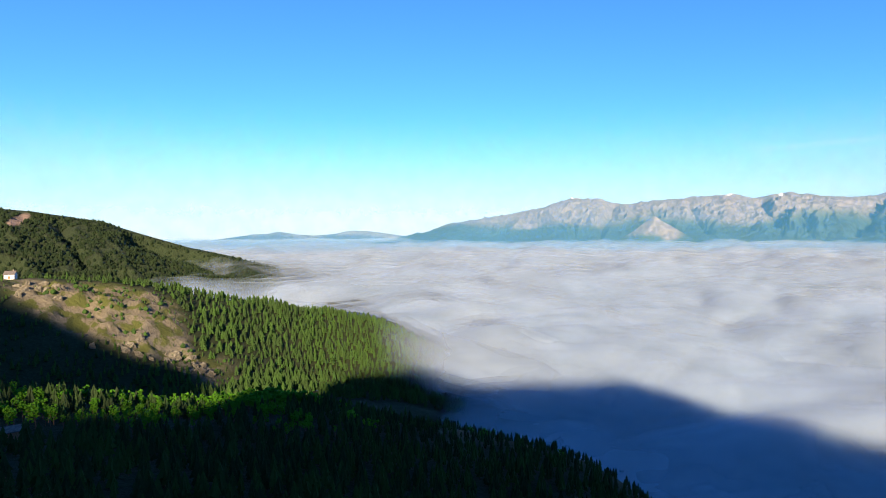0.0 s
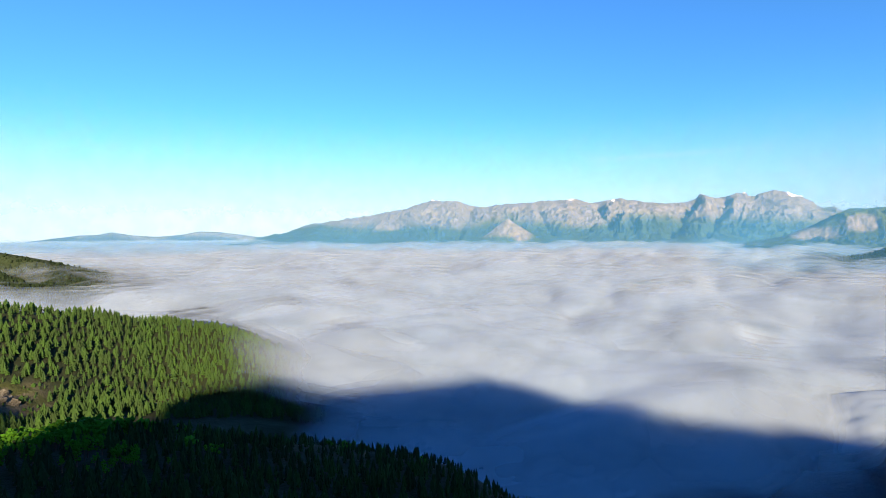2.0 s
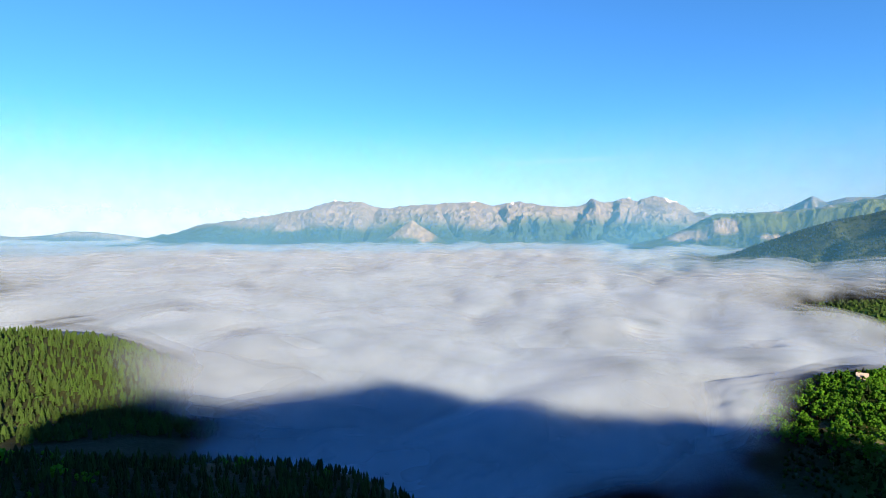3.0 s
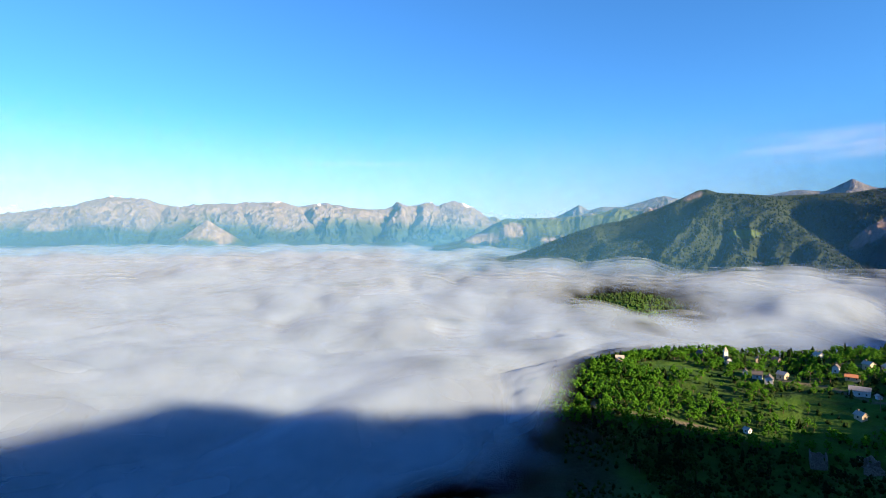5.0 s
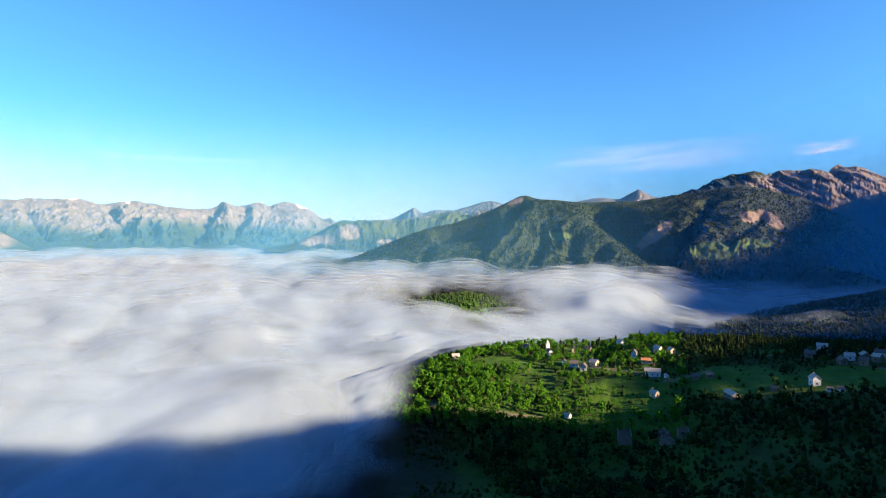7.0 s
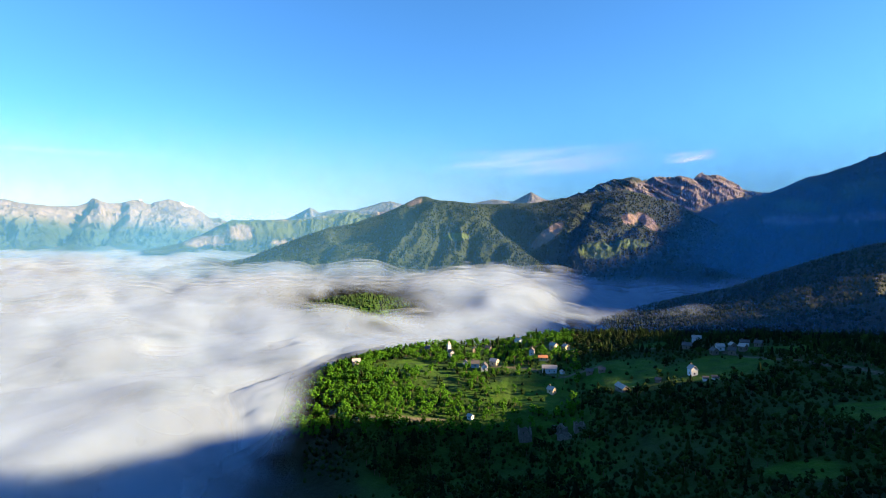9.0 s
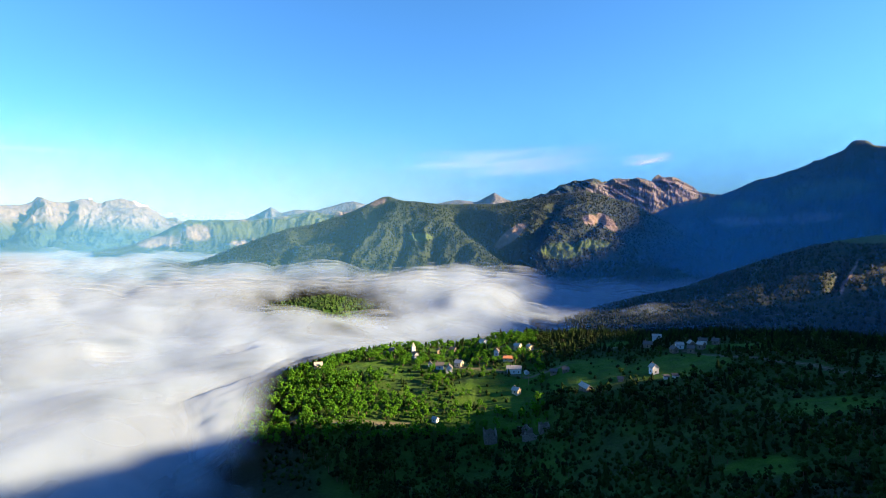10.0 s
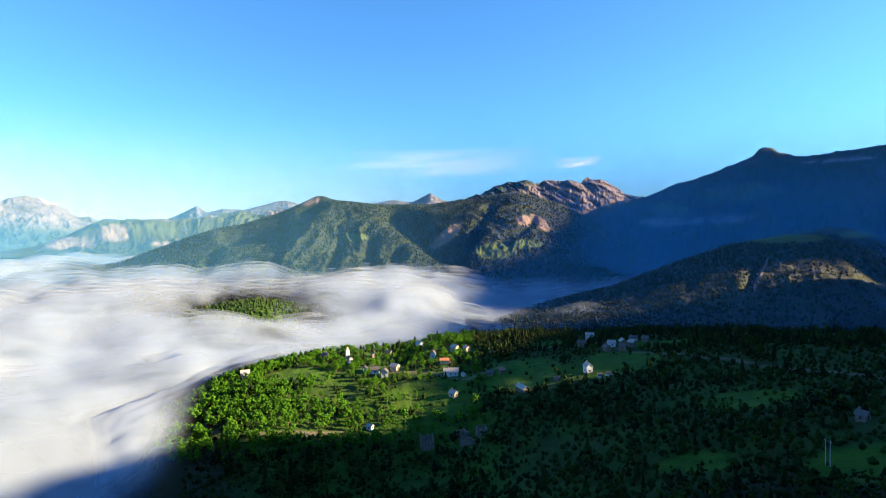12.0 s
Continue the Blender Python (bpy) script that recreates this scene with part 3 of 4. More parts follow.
    # a higher bank lies behind the smooth front deck
    bank = smooth(815, 935, d + 90 * fbm(x / 170, y / 170, 65, 2)) * smooth(24, 44, b) * smooth(92, 80, b) * smooth(2000, 1300, d)
    z = z * (1 - 0.35 * smooth(40, 52, b) * smooth(840, 760, d)) + 0.35 * smooth(40, 52, b) * smooth(840, 760, d) * base + 16 * bank
    # a gap in the bank lets the foot of the forested hill through, with a high roll behind it
    gap = np.exp(-((b - 61.5) / 5.5) ** 2 - ((d - 945) / 70) ** 2)
    roll = np.exp(-((b - 66) / 13) ** 2 - ((d - 1210) / 120) ** 2)
    hollow = np.interp(b, [44, 50, 54, 58], [0, 0.4, 1.1, 1.3]) * smooth(575, 520, d + np.interp(b, [52, 60], [70, 0])) + 1.3 * smooth(3, -6, b) * smooth(510, 430, d)
    hole = np.zeros(x.shape)
    for (hb, hd, rb, rd) in ((28, 820, 1.6, 30), (45, 700, 2.5, 22), (36, 1050, 5, 28), (-14, 900, 5, 40), (55, 640, 1.2, 12)):
        hole = np.maximum(hole, np.exp(-((b - hb) / rb) ** 2 - ((d - hd) / rd) ** 2))
    lap = np.exp(-((b - 4) / 5.5) ** 2 - ((d - 530) / 85) ** 2) + 1.0 * np.exp(-((b - 46) / 6.0) ** 2 - ((d - 450) / 85) ** 2)
    # towards the side valley the bank thins out and lies lower
    end = smooth(82, 92, b) * smooth(560, 640, d)
    return z + 15 * lap + 6 * roll - 15 * gap - 7 * end - 15 * hollow - 16 * hole


def land_under(x, y, bb, dd):
    g = ground(x, y)
    for (fx, fy, fz) in (FOREST_XYZ, DOME_XYZ, LEFT_XYZ):
        g = np.maximum(g, foot_height(fx, fy, fz, bb, dd))
    return g


def build_fog():
    bs = np.arange(-54, 139, 0.4)
    ds = np.concatenate([np.linspace(110, 640, 150), 640 * 1.013 ** np.arange(1, 156)])
    bb, dd = np.meshgrid(bs, ds, indexing="ij")
    x, y = polar(bb, dd)
    top = fog_top(x, y)
    g = land_under(x, y, bb, dd)
    spread = np.clip(dd / 700, 0.8, 2.0)
    for drop, cover, wisp, thick, most in ((9.0, 0.26, 2.0, 46, 0.5), (4.5, 0.36, 1.8, 44, 0.6), (0.0, 0.5, 1.4, 42, 0.8), (-5.0, 0.7, 0.8, 40, 1.2), (-11.0, 1.0, 0.6, 36, 2.0)):
        z = top + drop * spread + 4.5 * fbm(x / 90, y / 90, 85 + int(drop), 3)
        me = mesh_from("fog", np.stack([x, y, z + H], -1).reshape(-1, 3), grid_faces(len(bs), len(ds)), fog_material("fog", cover, wisp))
        paint(me, "depth", np.minimum((z - g) / (thick * spread), most + 0.3 * smooth(600, 2200, dd)).ravel())
        tagged(new("fog", me), "sea of soft white morning fog filling the valley", "fog", kind="stuff")


def build_veil(b0, b1, d0, d1, lifts, share, cover):
    """Thin mist that drifts up over the trees where the fog meets a slope."""
    bs, ds = np.arange(b0, b1, 0.3), np.arange(d0, d1, 4.0)
    bb, dd = np.meshgrid(bs, ds, indexing="ij")
    x, y = polar(bb, dd)
    g = ground(x, y)
    soft = 0.5 * g + 0.125 * (np.roll(g, 3, 0) + np.roll(g, -3, 0) + np.roll(g, 3, 1) + np.roll(g, -3, 1))
    rim = smooth(b0, b0 + 2, bb) * smooth(b1, b1 - 2, bb) * smooth(d0, d0 + 25, dd) * smooth(d1, d1 - 25, dd)
    for lift in lifts:
        z = soft + lift + 3.0 * fbm(x / 40, y / 40, 77 + int(lift), 3)
        me = mesh_from("mist", np.stack([x, y, z + H], -1).reshape(-1, 3), grid_faces(len(bs), len(ds)), fog_material("mist", cover, 0.5))
        paint(me, "depth", (rim * np.clip(share(bb, dd, g), 0, 1.0) * 1.2 - 0.1).ravel())
        tagged(new("mist", me), "thin mist drifting over the treetops", "mist", kind="stuff")


def foot_height(fx, fy, fz, bb, dd):
    """Height of a mountain side at the given bearings and distances; deep down where it is not."""
    b0, b1 = np.degrees(np.arctan2(fx[0, 0], fy[0, 0])), np.degrees(np.arctan2(fx[-1, 0], fy[-1, 0]))
    cols, rows = fx.shape
    r = np.hypot(fx[0], fy[0])
    ci = np.clip(np.round((bb - b0) / (b1 - b0) * (cols - 1)).astype(int), 0, cols - 1)
    ri = np.clip(np.round(np.interp(dd, r, np.arange(rows))).astype(int), 0, rows - 1)
    inside = (bb > b0) & (bb < b1) & (dd > r[0]) & (dd < r[-1])
    return np.where(inside, fz[ci, ri], -400)


build_fog()
build_veil(-13, 22, 380, 640, (7.0, 14.0, 21.0), lambda b, d, g: smooth(-12, 8, b) * smooth(-80, -116, g), 0.5)
build_veil(40, 66, 350, 600, (6.0, 12.0, 18.0), lambda b, d, g: smooth(60, 50, b - (d - 430) * 0.03) * smooth(560, 460, d), 0.7)


# ---- tinted sheets that imitate haze in the far valley air ----
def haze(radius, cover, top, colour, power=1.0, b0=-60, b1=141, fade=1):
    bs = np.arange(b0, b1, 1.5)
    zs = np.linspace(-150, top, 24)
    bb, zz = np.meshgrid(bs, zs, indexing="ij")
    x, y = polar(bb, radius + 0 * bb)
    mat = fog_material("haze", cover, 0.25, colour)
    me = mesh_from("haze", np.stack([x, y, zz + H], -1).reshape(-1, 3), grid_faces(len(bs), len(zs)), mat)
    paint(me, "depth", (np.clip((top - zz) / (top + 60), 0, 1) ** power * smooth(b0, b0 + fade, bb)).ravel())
    tagged(new("haze", me), "curved tinted sheet imitating morning haze in the far air", "haze", kind="stuff")


# see-through cylinders round the camera; their colour stands in for haze
HAZE_TINT = (0.11, 0.37, 0.76)
haze(690, 0.16, 160, HAZE_TINT, 1.0, 82, 141, 8)
haze(1390, 0.17, 460, HAZE_TINT, 1.0, 36, 141, 10)
# extra sheet that tints the shaded flank blue
haze(1640, 0.42, 330, HAZE_TINT, 1.0, 91, 141, 12)
haze(2395, 0.20, 640, HAZE_TINT)
haze(3350, 0.13, 700, HAZE_TINT, 1.0, -60, 80, 6)
# grey sheet behind the mountains, added to pale the horizon sky
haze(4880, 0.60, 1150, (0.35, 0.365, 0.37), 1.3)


# ---- wisps of high cloud ----
def wisp(b0, b1, el0, el1, rise, cover, seed):
    bs, es = np.linspace(b0, b1, 60), np.linspace(el0, el1, 24)
    bb, ee = np.meshgrid(bs, es, indexing="ij")
    u, v = (bb - b0) / (b1 - b0), (ee - el0) / (el1 - el0)
    el = ee + rise * u * u
    d = 4500 + 250 * v
    x, y = polar(bb, d)
    z = np.tan(np.radians(el)) * d
    me = mesh_from("cloud", np.stack([x, y, z + H], -1).reshape(-1, 3), grid_faces(60, 24), fog_material("cloud", cover, 0.5, (0.95, 0.93, 0.92)))
    streak = fbm(u * 2.0 + seed, v * 5 - u * 2.5, 80 + seed, 5)
    body = np.sin(np.pi * u) ** 0.8 * np.sin(np.pi * v) ** 1.2
    paint(me, "depth", (body * (0.75 + 0.9 * streak)).ravel())
    tagged(new("cloud", me), "faint white wisp of high cloud", "cloud", kind="structure")


wisp(72, 97, 6.2, 9.8, 0.8, 0.2, 1)
wisp(94.8, 100.2, 7.3, 8.7, 0.3, 0.32, 4)
wisp(27, 50, 7.2, 8.0, 0.3, 0.04, 9)


# ---- trees ----
def leaf_material(name, dark, light):
    m, nt, p = material(name, 0.75)
    pos = position(nt)
    n = noise_tex(nt, pos, 0.9, 4)
    patch = noise_tex(nt, pos, 0.03, 3)
    info = nt.nodes.new("ShaderNodeObjectInfo").outputs["Random"]
    t = maths(nt, "ADD", attr(nt, "tint"), maths(nt, "MULTIPLY", maths(nt, "SUBTRACT", info, 0.5), 0.5))
    t = maths(nt, "ADD", t, maths(nt, "MULTIPLY", maths(nt, "SUBTRACT", n, 0.5), 0.7))
    t = maths(nt, "ADD", t, maths(nt, "MULTIPLY", maths(nt, "SUBTRACT", patch, 0.5), 1.0), True)
    col = mix(nt, t, dark, light)
    nt.links.new(col, p.inputs["Base Color"])
    p.inputs["Specular IOR Level"].default_value = 0.1
    thin = nt.nodes.new("ShaderNodeBsdfTranslucent")
    nt.links.new(col, thin.inputs[0])
    both = nt.nodes.new("ShaderNodeMixShader")
    both.inputs[0].default_value = 0.42
    nt.links.new(p.outputs[0], both.inputs[1])
    nt.links.new(thin.outputs[0], both.inputs[2])
    nt.links.new(both.outputs[0], nt.nodes["Material Output"].inputs[0])
    bump(nt, p, n, 0.8, 0.4)
    return m


NEEDLES = leaf_material("needles", (0.024, 0.044, 0.019), (0.044, 0.098, 0.021))
# darker copy of the leaf colours, with the hill's shade put into them
SHADED_LEAVES = leaf_material("shaded_leaves", (0.008, 0.019, 0.006), (0.034, 0.074, 0.011))
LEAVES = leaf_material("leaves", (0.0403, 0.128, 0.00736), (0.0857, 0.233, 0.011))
FAR_WOOD = leaf_material("far_wood", (0.012, 0.024, 0.012), (0.024, 0.042, 0.018))
BARK, bnt, bp = material("bark")
bnt.links.new(ramp(bnt, noise_tex(bnt, position(bnt), 3.0), [(0.3, (0.05, 0.035, 0.022)), (0.7, (0.13, 0.095, 0.065))]), bp.inputs["Base Color"])


def trunk_shape(h, r0, r1, sides=6, bend=0.0):
    a = np.arange(sides) * 2 * np.pi / sides
    ring = lambda z, r, dx: np.stack([r * np.cos(a) + dx, r * np.sin(a), 0 * a + z], -1)
    v = np.concatenate([ring(-0.04, r0, 0), ring(h * 0.5, (r0 + r1) / 2, bend), ring(h, r1, bend * 0.5)])
    f = []
    for k in range(2):
        for i in range(sides):
            j = (i + 1) % sides
            f += [(k * sides + i, k * sides + j, (k + 1) * sides + j), (k * sides + i, (k + 1) * sides + j, (k + 1) * sides + i)]
    return v, np.array(f)


def conifer_shape(rng, tiers, points, slim):
    """Crown of a conifer of height 1: drooping tiers of branches with ragged tips."""
    vs, fs, base = [], [], 0
    for k in range(tiers):
        f = k / tiers
        z0 = 0.13 + 0.83 * f
        r = slim * (1 - f) ** 0.66 * rng.uniform(0.85, 1.15) * (0.7 if k == 0 else 1.0)
        top = min(1.0, z0 + 1.9 / tiers * 0.75)
        a = (np.arange(points * 2) + rng.uniform(0, 2)) * np.pi / points
        rr = r * np.where(np.arange(points * 2) % 2 == 0, rng.uniform(0.85, 1.25, points * 2), rng.uniform(0.45, 0.7, points * 2))
        zz = z0 - 0.25 * rr + rng.uniform(-0.02, 0.02, points * 2)
        off = rng.uniform(-0.015, 0.015, 2)
        vs.append(np.concatenate([np.stack([rr * np.cos(a), rr * np.sin(a), zz], -1), [[off[0], off[1], top]]]))
        n = points * 2
        fs.append(np.array([(base + i, base + (i + 1) % n, base + n) for i in range(n)]))
        base += n + 1
    return np.concatenate(vs), np.concatenate(fs)


OCTA_V = np.array([(1, 0, 0), (-1, 0, 0), (0, 1, 0), (0, -1, 0), (0, 0, 1), (0, 0, -1)], float)
OCTA_F = np.array([(0, 2, 4), (2, 1, 4), (1, 3, 4), (3, 0, 4), (2, 0, 5), (1, 2, 5), (3, 1, 5), (0, 3, 5)])


def broadleaf_shape(rng, clumps, wide):
    """Crown of a leafy tree of height 1: many small uneven clumps with gaps between them."""
    vs, fs = [], []
    lobes = [(rng.uniform(0, 6.28), rng.uniform(0.3, 0.6) * wide, rng.uniform(0.4, 0.8)) for _ in range(4)] + [(0, 0, 0.78)]
    for k in range(clumps):
        a, r, zc = lobes[k % len(lobes)]
        q = rng.normal(0, 1, 3)
        q = q / np.linalg.norm(q) * rng.uniform(0.6, 1.0) * np.array([wide * 0.62, wide * 0.62, 0.19])
        turn = np.array(Euler(rng.uniform(0, 3, 3)).to_matrix())
        size = rng.uniform(0.7, 1.25) * 0.34 * wide * (16 / clumps) ** 0.33
        v = (OCTA_V * rng.uniform(0.6, 1.3, (6, 1))) @ turn.T * size
        vs.append(v + q + [r * math.cos(a), r * math.sin(a), zc])
        fs.append(OCTA_F + 6 * k)
    return np.concatenate(vs), np.concatenate(fs)


def blob_shape(rng):
    """A far tree of a few faces: a lopsided pointed crown."""
    a = np.arange(5) * 2 * np.pi / 5 + rng.uniform(0, 1)
    low = np.stack([0.3 * np.cos(a), 0.3 * np.sin(a), 0 * a], -1) * rng.uniform(0.7, 1.2, (5, 1))
    mid = np.stack([0.38 * np.cos(a + 0.5), 0.38 * np.sin(a + 0.5), 0 * a + 0.45], -1) * rng.uniform(0.75, 1.15, (5, 1))
    v = np.concatenate([low, mid, [[0, 0, 1.0]]])
    f = []
    for i in range(5):
        j = (i + 1) % 5
        f += [(i, j, 5 + i), (j, 5 + j, 5 + i), (5 + i, 5 + j, 10)]
    return v, np.array(f)


def plant(name, label, shapes, mats, x, y, z, h, rng, stretch=(0.85, 1.2), tint=None):
    """Many trees joined into one object. shapes: variants, each a list of (verts, faces, material index)."""
    n = len(x)
    kind = rng.integers(0, len(shapes), n)
    turn, fat = rng.uniform(0, 2 * np.pi, n), rng.uniform(*stretch, n)
    tint = rng.uniform(0, 1, n) if tint is None else np.clip(tint + rng.uniform(-0.35, 0.35, n), 0, 1)
    V, F, M, T, base = [], [], [], [], 0
    for k, shape in enumerate(shapes):
        idx = np.where(kind == k)[0]
        if not len(idx):
            continue
        c, s = np.cos(turn[idx])[:, None], np.sin(turn[idx])[:, None]
        for (v, f, m) in shape:
            px = (v[None, :, 0] * c - v[None, :, 1] * s) * (h[idx] * fat[idx])[:, None] + x[idx][:, None]
            py = (v[None, :, 0] * s + v[None, :, 1] * c) * (h[idx] * fat[idx])[:, None] + y[idx][:, None]
            pz = v[None, :, 2] * h[idx][:, None] + z[idx][:, None]
            V.append(np.stack([px, py, pz], -1).reshape(-1, 3))
            F.append((f[None] + (np.arange(len(idx)) * len(v))[:, None, None] + base).reshape(-1, 3))
            M.append(np.full(len(idx) * len(f), m, np.int32))
            T.append(np.repeat(tint[idx], len(v)))
            base += len(idx) * len(v)
    me = mesh_from(name, np.concatenate(V), np.concatenate(F), mats, False)
    me.polygons.foreach_set("material_index", np.concatenate(M))
    paint(me, "tint", np.concatenate(T))
    return tagged(new(name, me), label, "trees", kind="stuff")


def scatter(rng, b0, b1, d0, d1, gap):
    """Jittered places in a stretch of the plan."""
    xa, ya = polar(np.array([b0, b0, b1, b1, (b0 + b1) / 2], float), np.array([d0, d1, d0, d1, d1], float))
    gx, gy = np.meshgrid(np.arange(xa.min() - 40, xa.max() + 40, gap), np.arange(ya.min() - 40, ya.max() + 40, gap))
    x = gx.ravel() + rng.uniform(-0.48, 0.48, gx.size) * gap
    y = gy.ravel() + rng.uniform(-0.48, 0.48, gx.size) * gap
    d, b = np.hypot(x, y), np.degrees(np.arctan2(x, y))
    k = (b > b0) & (b < b1) & (d > d0) & (d < d1)
    return x[k], y[k], b[k], d[k]


rng = np.random.default_rng(7)
CONIFERS = [[(*conifer_shape(rng, 4, 5, s), 0), (*trunk_shape(0.3, 0.022, 0.014, 3), 1)] for s in (0.19, 0.22, 0.26, 0.21)]
LEAFY = [[(*broadleaf_shape(rng, 13, w), 0), (*trunk_shape(0.45, 0.03, 0.02, 3), 1)] for w in (0.34, 0.38, 0.36, 0.42, 0.31)]
FINE_LEAFY = [[(*broadleaf_shape(rng, 26, w), 0), (*trunk_shape(0.45, 0.03, 0.02, 3), 1)] for w in (0.34, 0.38, 0.36, 0.42, 0.31)]
RIDGE_FIRS = [[(*conifer_shape(rng, 4, 5, s), 0)] for s in (0.25, 0.29, 0.33, 0.27)]
BLOBS = [[(*blob_shape(rng), 0)] for _ in range(4)]


def single_tree(name, label, crown_shape, crown_mat, group):
    """A tree as a thing with parts, one metre high; copies are scaled."""
    root = new(name)
    root.empty_display_size = 0.2
    v, f = trunk_shape(0.62, 0.030, 0.012, 7, 0.012)
    limbs_v, limbs_f = [v], [f]
    for k in range(6):
        a, z = k * 2.4, 0.28 + 0.07 * k
        lv, lf = trunk_shape(0.24 - 0.02 * k, 0.011, 0.004, 4)
        m = np.array(Matrix.Rotation(a, 3, "Z") @ Matrix.Rotation(radians(62), 3, "Y"))
        limbs_f.append(lf + sum(len(q) for q in limbs_v))
        limbs_v.append(lv @ m.T + [0, 0, z])
    t = new("trunk", mesh_from("trunk", np.concatenate(limbs_v), np.concatenate(limbs_f), BARK))
    cv, cf = crown_shape
    me = mesh_from("crown", cv, cf, crown_mat, False)
    paint(me, "tint", np.full(len(cv), 0.5))
    c = new("crown", me)
    t.parent = c.parent = root
    return tagged(root, label, "tree", group)


def plant_singles(variants, x, y, z, h, rng):
    for k in range(len(x)):
        v = variants[k % len(variants)]
        m = Matrix.LocRotScale((x[k], y[k], z[k]), Euler((0, 0, rng.uniform(0, 6.28))), None)
        if k < len(variants):
            o = v
            o.matrix_basis = m
        else:
            o = copy_thing(v, m)
        o.scale = (h[k] * rng.uniform(0.85, 1.2),) * 2 + (h[k],)


def open_ground(x, y):
    return np.maximum(land_use(x, y, 0.25), road_weight(x, y, 3.5))


# near slope: conifers, with fresh-leaved trees to the left of it
x, y, b, d = scatter(rng, -54, 36, 62, 300, 3.3)
keep = rng.uniform(0, 1, len(x)) < np.where(d < 230, 0.95, 0.55)
keep &= ~((np.hypot(x + 100, y - 124) < 9))
x, y, b, d = x[keep], y[keep], b[keep], d[keep]
z = ground(x, y) + H
h = rng.uniform(4.6, 8.4, len(x)) * (1 + 0.25 * fbm(x / 30, y / 30, 91, 2)) * (1 - 0.42 * smooth(150, 190, d) * smooth(-8, 4, b)) * 0.85
leafy = (fbm(x / 22, y / 22, 95, 2) + 0.4 * rng.uniform(-1, 1, len(x)) + np.interp(b, [-40, -14, -4, 20], [0.25, 0.05, -0.5, -0.8]) + np.interp(d, [140, 165, 215, 235], [-2.0, 0.0, 0.1, -0.6])) > 0.05
single = (d < 137) & (b > -44) & (b < 20)
ids = np.where(single & ~leafy)[0][:150]
FIRS = [single_tree("conifer", "slender dark green conifer on the near slope", conifer_shape(rng, 11, 6, s), NEEDLES, "conifers on the near slope") for s in (0.16, 0.19, 0.22)]
plant_singles(FIRS, x[ids], y[ids], z[ids], h[ids], rng)
idl = np.where((d < 216) & leafy & (b > -40) & (b < -10) & (d > 150))[0][:150]
OAKS = [single_tree("leafy_tree", "fresh green leafy tree among dark conifers", broadleaf_shape(rng, 70, w), LEAVES, "leafy trees on the near slope") for w in (0.19, 0.23, 0.26)]
plant_singles(OAKS, x[idl], y[idl], z[idl], h[idl] * 0.9, rng)
rest = np.ones(len(x), bool)
rest[ids] = rest[idl] = False
k = rest & ~leafy
plant("conifer_wood", "dense dark conifer wood on the near slope", CONIFERS, [NEEDLES, BARK], x[k], y[k], z[k], h[k], rng, tint=0.4)
k = rest & leafy
plant("leafy_wood", "fresh green leafy trees on the near slope", LEAFY, [LEAVES, BARK], x[k], y[k], z[k], h[k], rng)

# the ridge with the cliff
x, y, b, d = scatter(rng, -52, 2.5, 352, 625, 4.5)
bare = bare_face(x, y)
crest_d = np.interp(b, [q[0] for q in CLIFF_RIDGE], [q[1] for q in CLIFF_RIDGE])
thin = smooth(-30, -36, b) * smooth(-6, -14, d - crest_d)
keep = rng.uniform(0, 1, len(x)) < np.clip(0.96 - 0.74 * bare - 0.45 * thin * (fbm(x / 18, y / 18, 44, 2) > -0.1), 0, 1)
x, y, b, d = x[keep], y[keep], b[keep], d[keep]
h = (4.2 + 5.4 * rng.uniform(0, 1, len(x)) ** 1.2) * (1 + 0.3 * fbm(x / 25, y / 25, 47, 2)) * np.where(bare_face(x, y) > 0.2, 0.4, 1.0) * np.interp(b, [-40, -30, -22], [0.55, 0.7, 1.0])
plant("ridge_wood", "sunlit green conifer wood covering the ridge", RIDGE_FIRS, [NEEDLES], x, y, ground(x, y) + H, h, rng, tint=0.36)

# village hill: leafy trees in clumps and hedges, conifers along the crest and behind
x, y, b, d = scatter(rng, 45, 130, 215, 610, 4.9)
field = open_ground(x, y)
crest_d = np.interp(b, [q[0] for q in VILLAGE_HILL], [q[1] for q in VILLAGE_HILL])
clump = fbm(x / 26, y / 26, 101, 3) + 0.5 * fbm(x / 8, y / 60, 103, 2)
# extra trees low on the slope darken the part that lies in shade
wood = np.interp(b, [47, 58, 65, 70, 76, 84, 92, 130], [2.4, 2.4, 2.1, 0.9, 0.62, 0.5, 0.45, 0.6]) + smooth(-85, -50, d - crest_d) * smooth(76, 84, b) * 1.5 + smooth(380, 300, d) * 0.35
keep = rng.uniform(0, 1, len(x)) < np.clip((wood + 1.3 * clump) * (1 - field) * 0.95, 0.0, 0.95)
keep &= (d > np.interp(b, [45, 58, 66, 74], [420, 380, 300, 215]))
x, y, b, d, crest_d = x[keep], y[keep], b[keep], d[keep], crest_d[keep]
# conifer share rises in the shaded part, so dark crowns deepen the shade
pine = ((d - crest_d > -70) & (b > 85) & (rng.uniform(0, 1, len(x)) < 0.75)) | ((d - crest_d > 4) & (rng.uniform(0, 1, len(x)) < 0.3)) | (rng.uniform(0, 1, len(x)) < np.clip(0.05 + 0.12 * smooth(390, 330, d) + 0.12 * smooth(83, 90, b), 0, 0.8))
h = (4.0 + 5.0 * rng.uniform(0, 1, len(x)) ** 1.2) * np.where(pine, 1.15, 1.0) * np.interp(b, [66, 72, 84, 92], [1.05, 0.95, 0.95, 0.8])
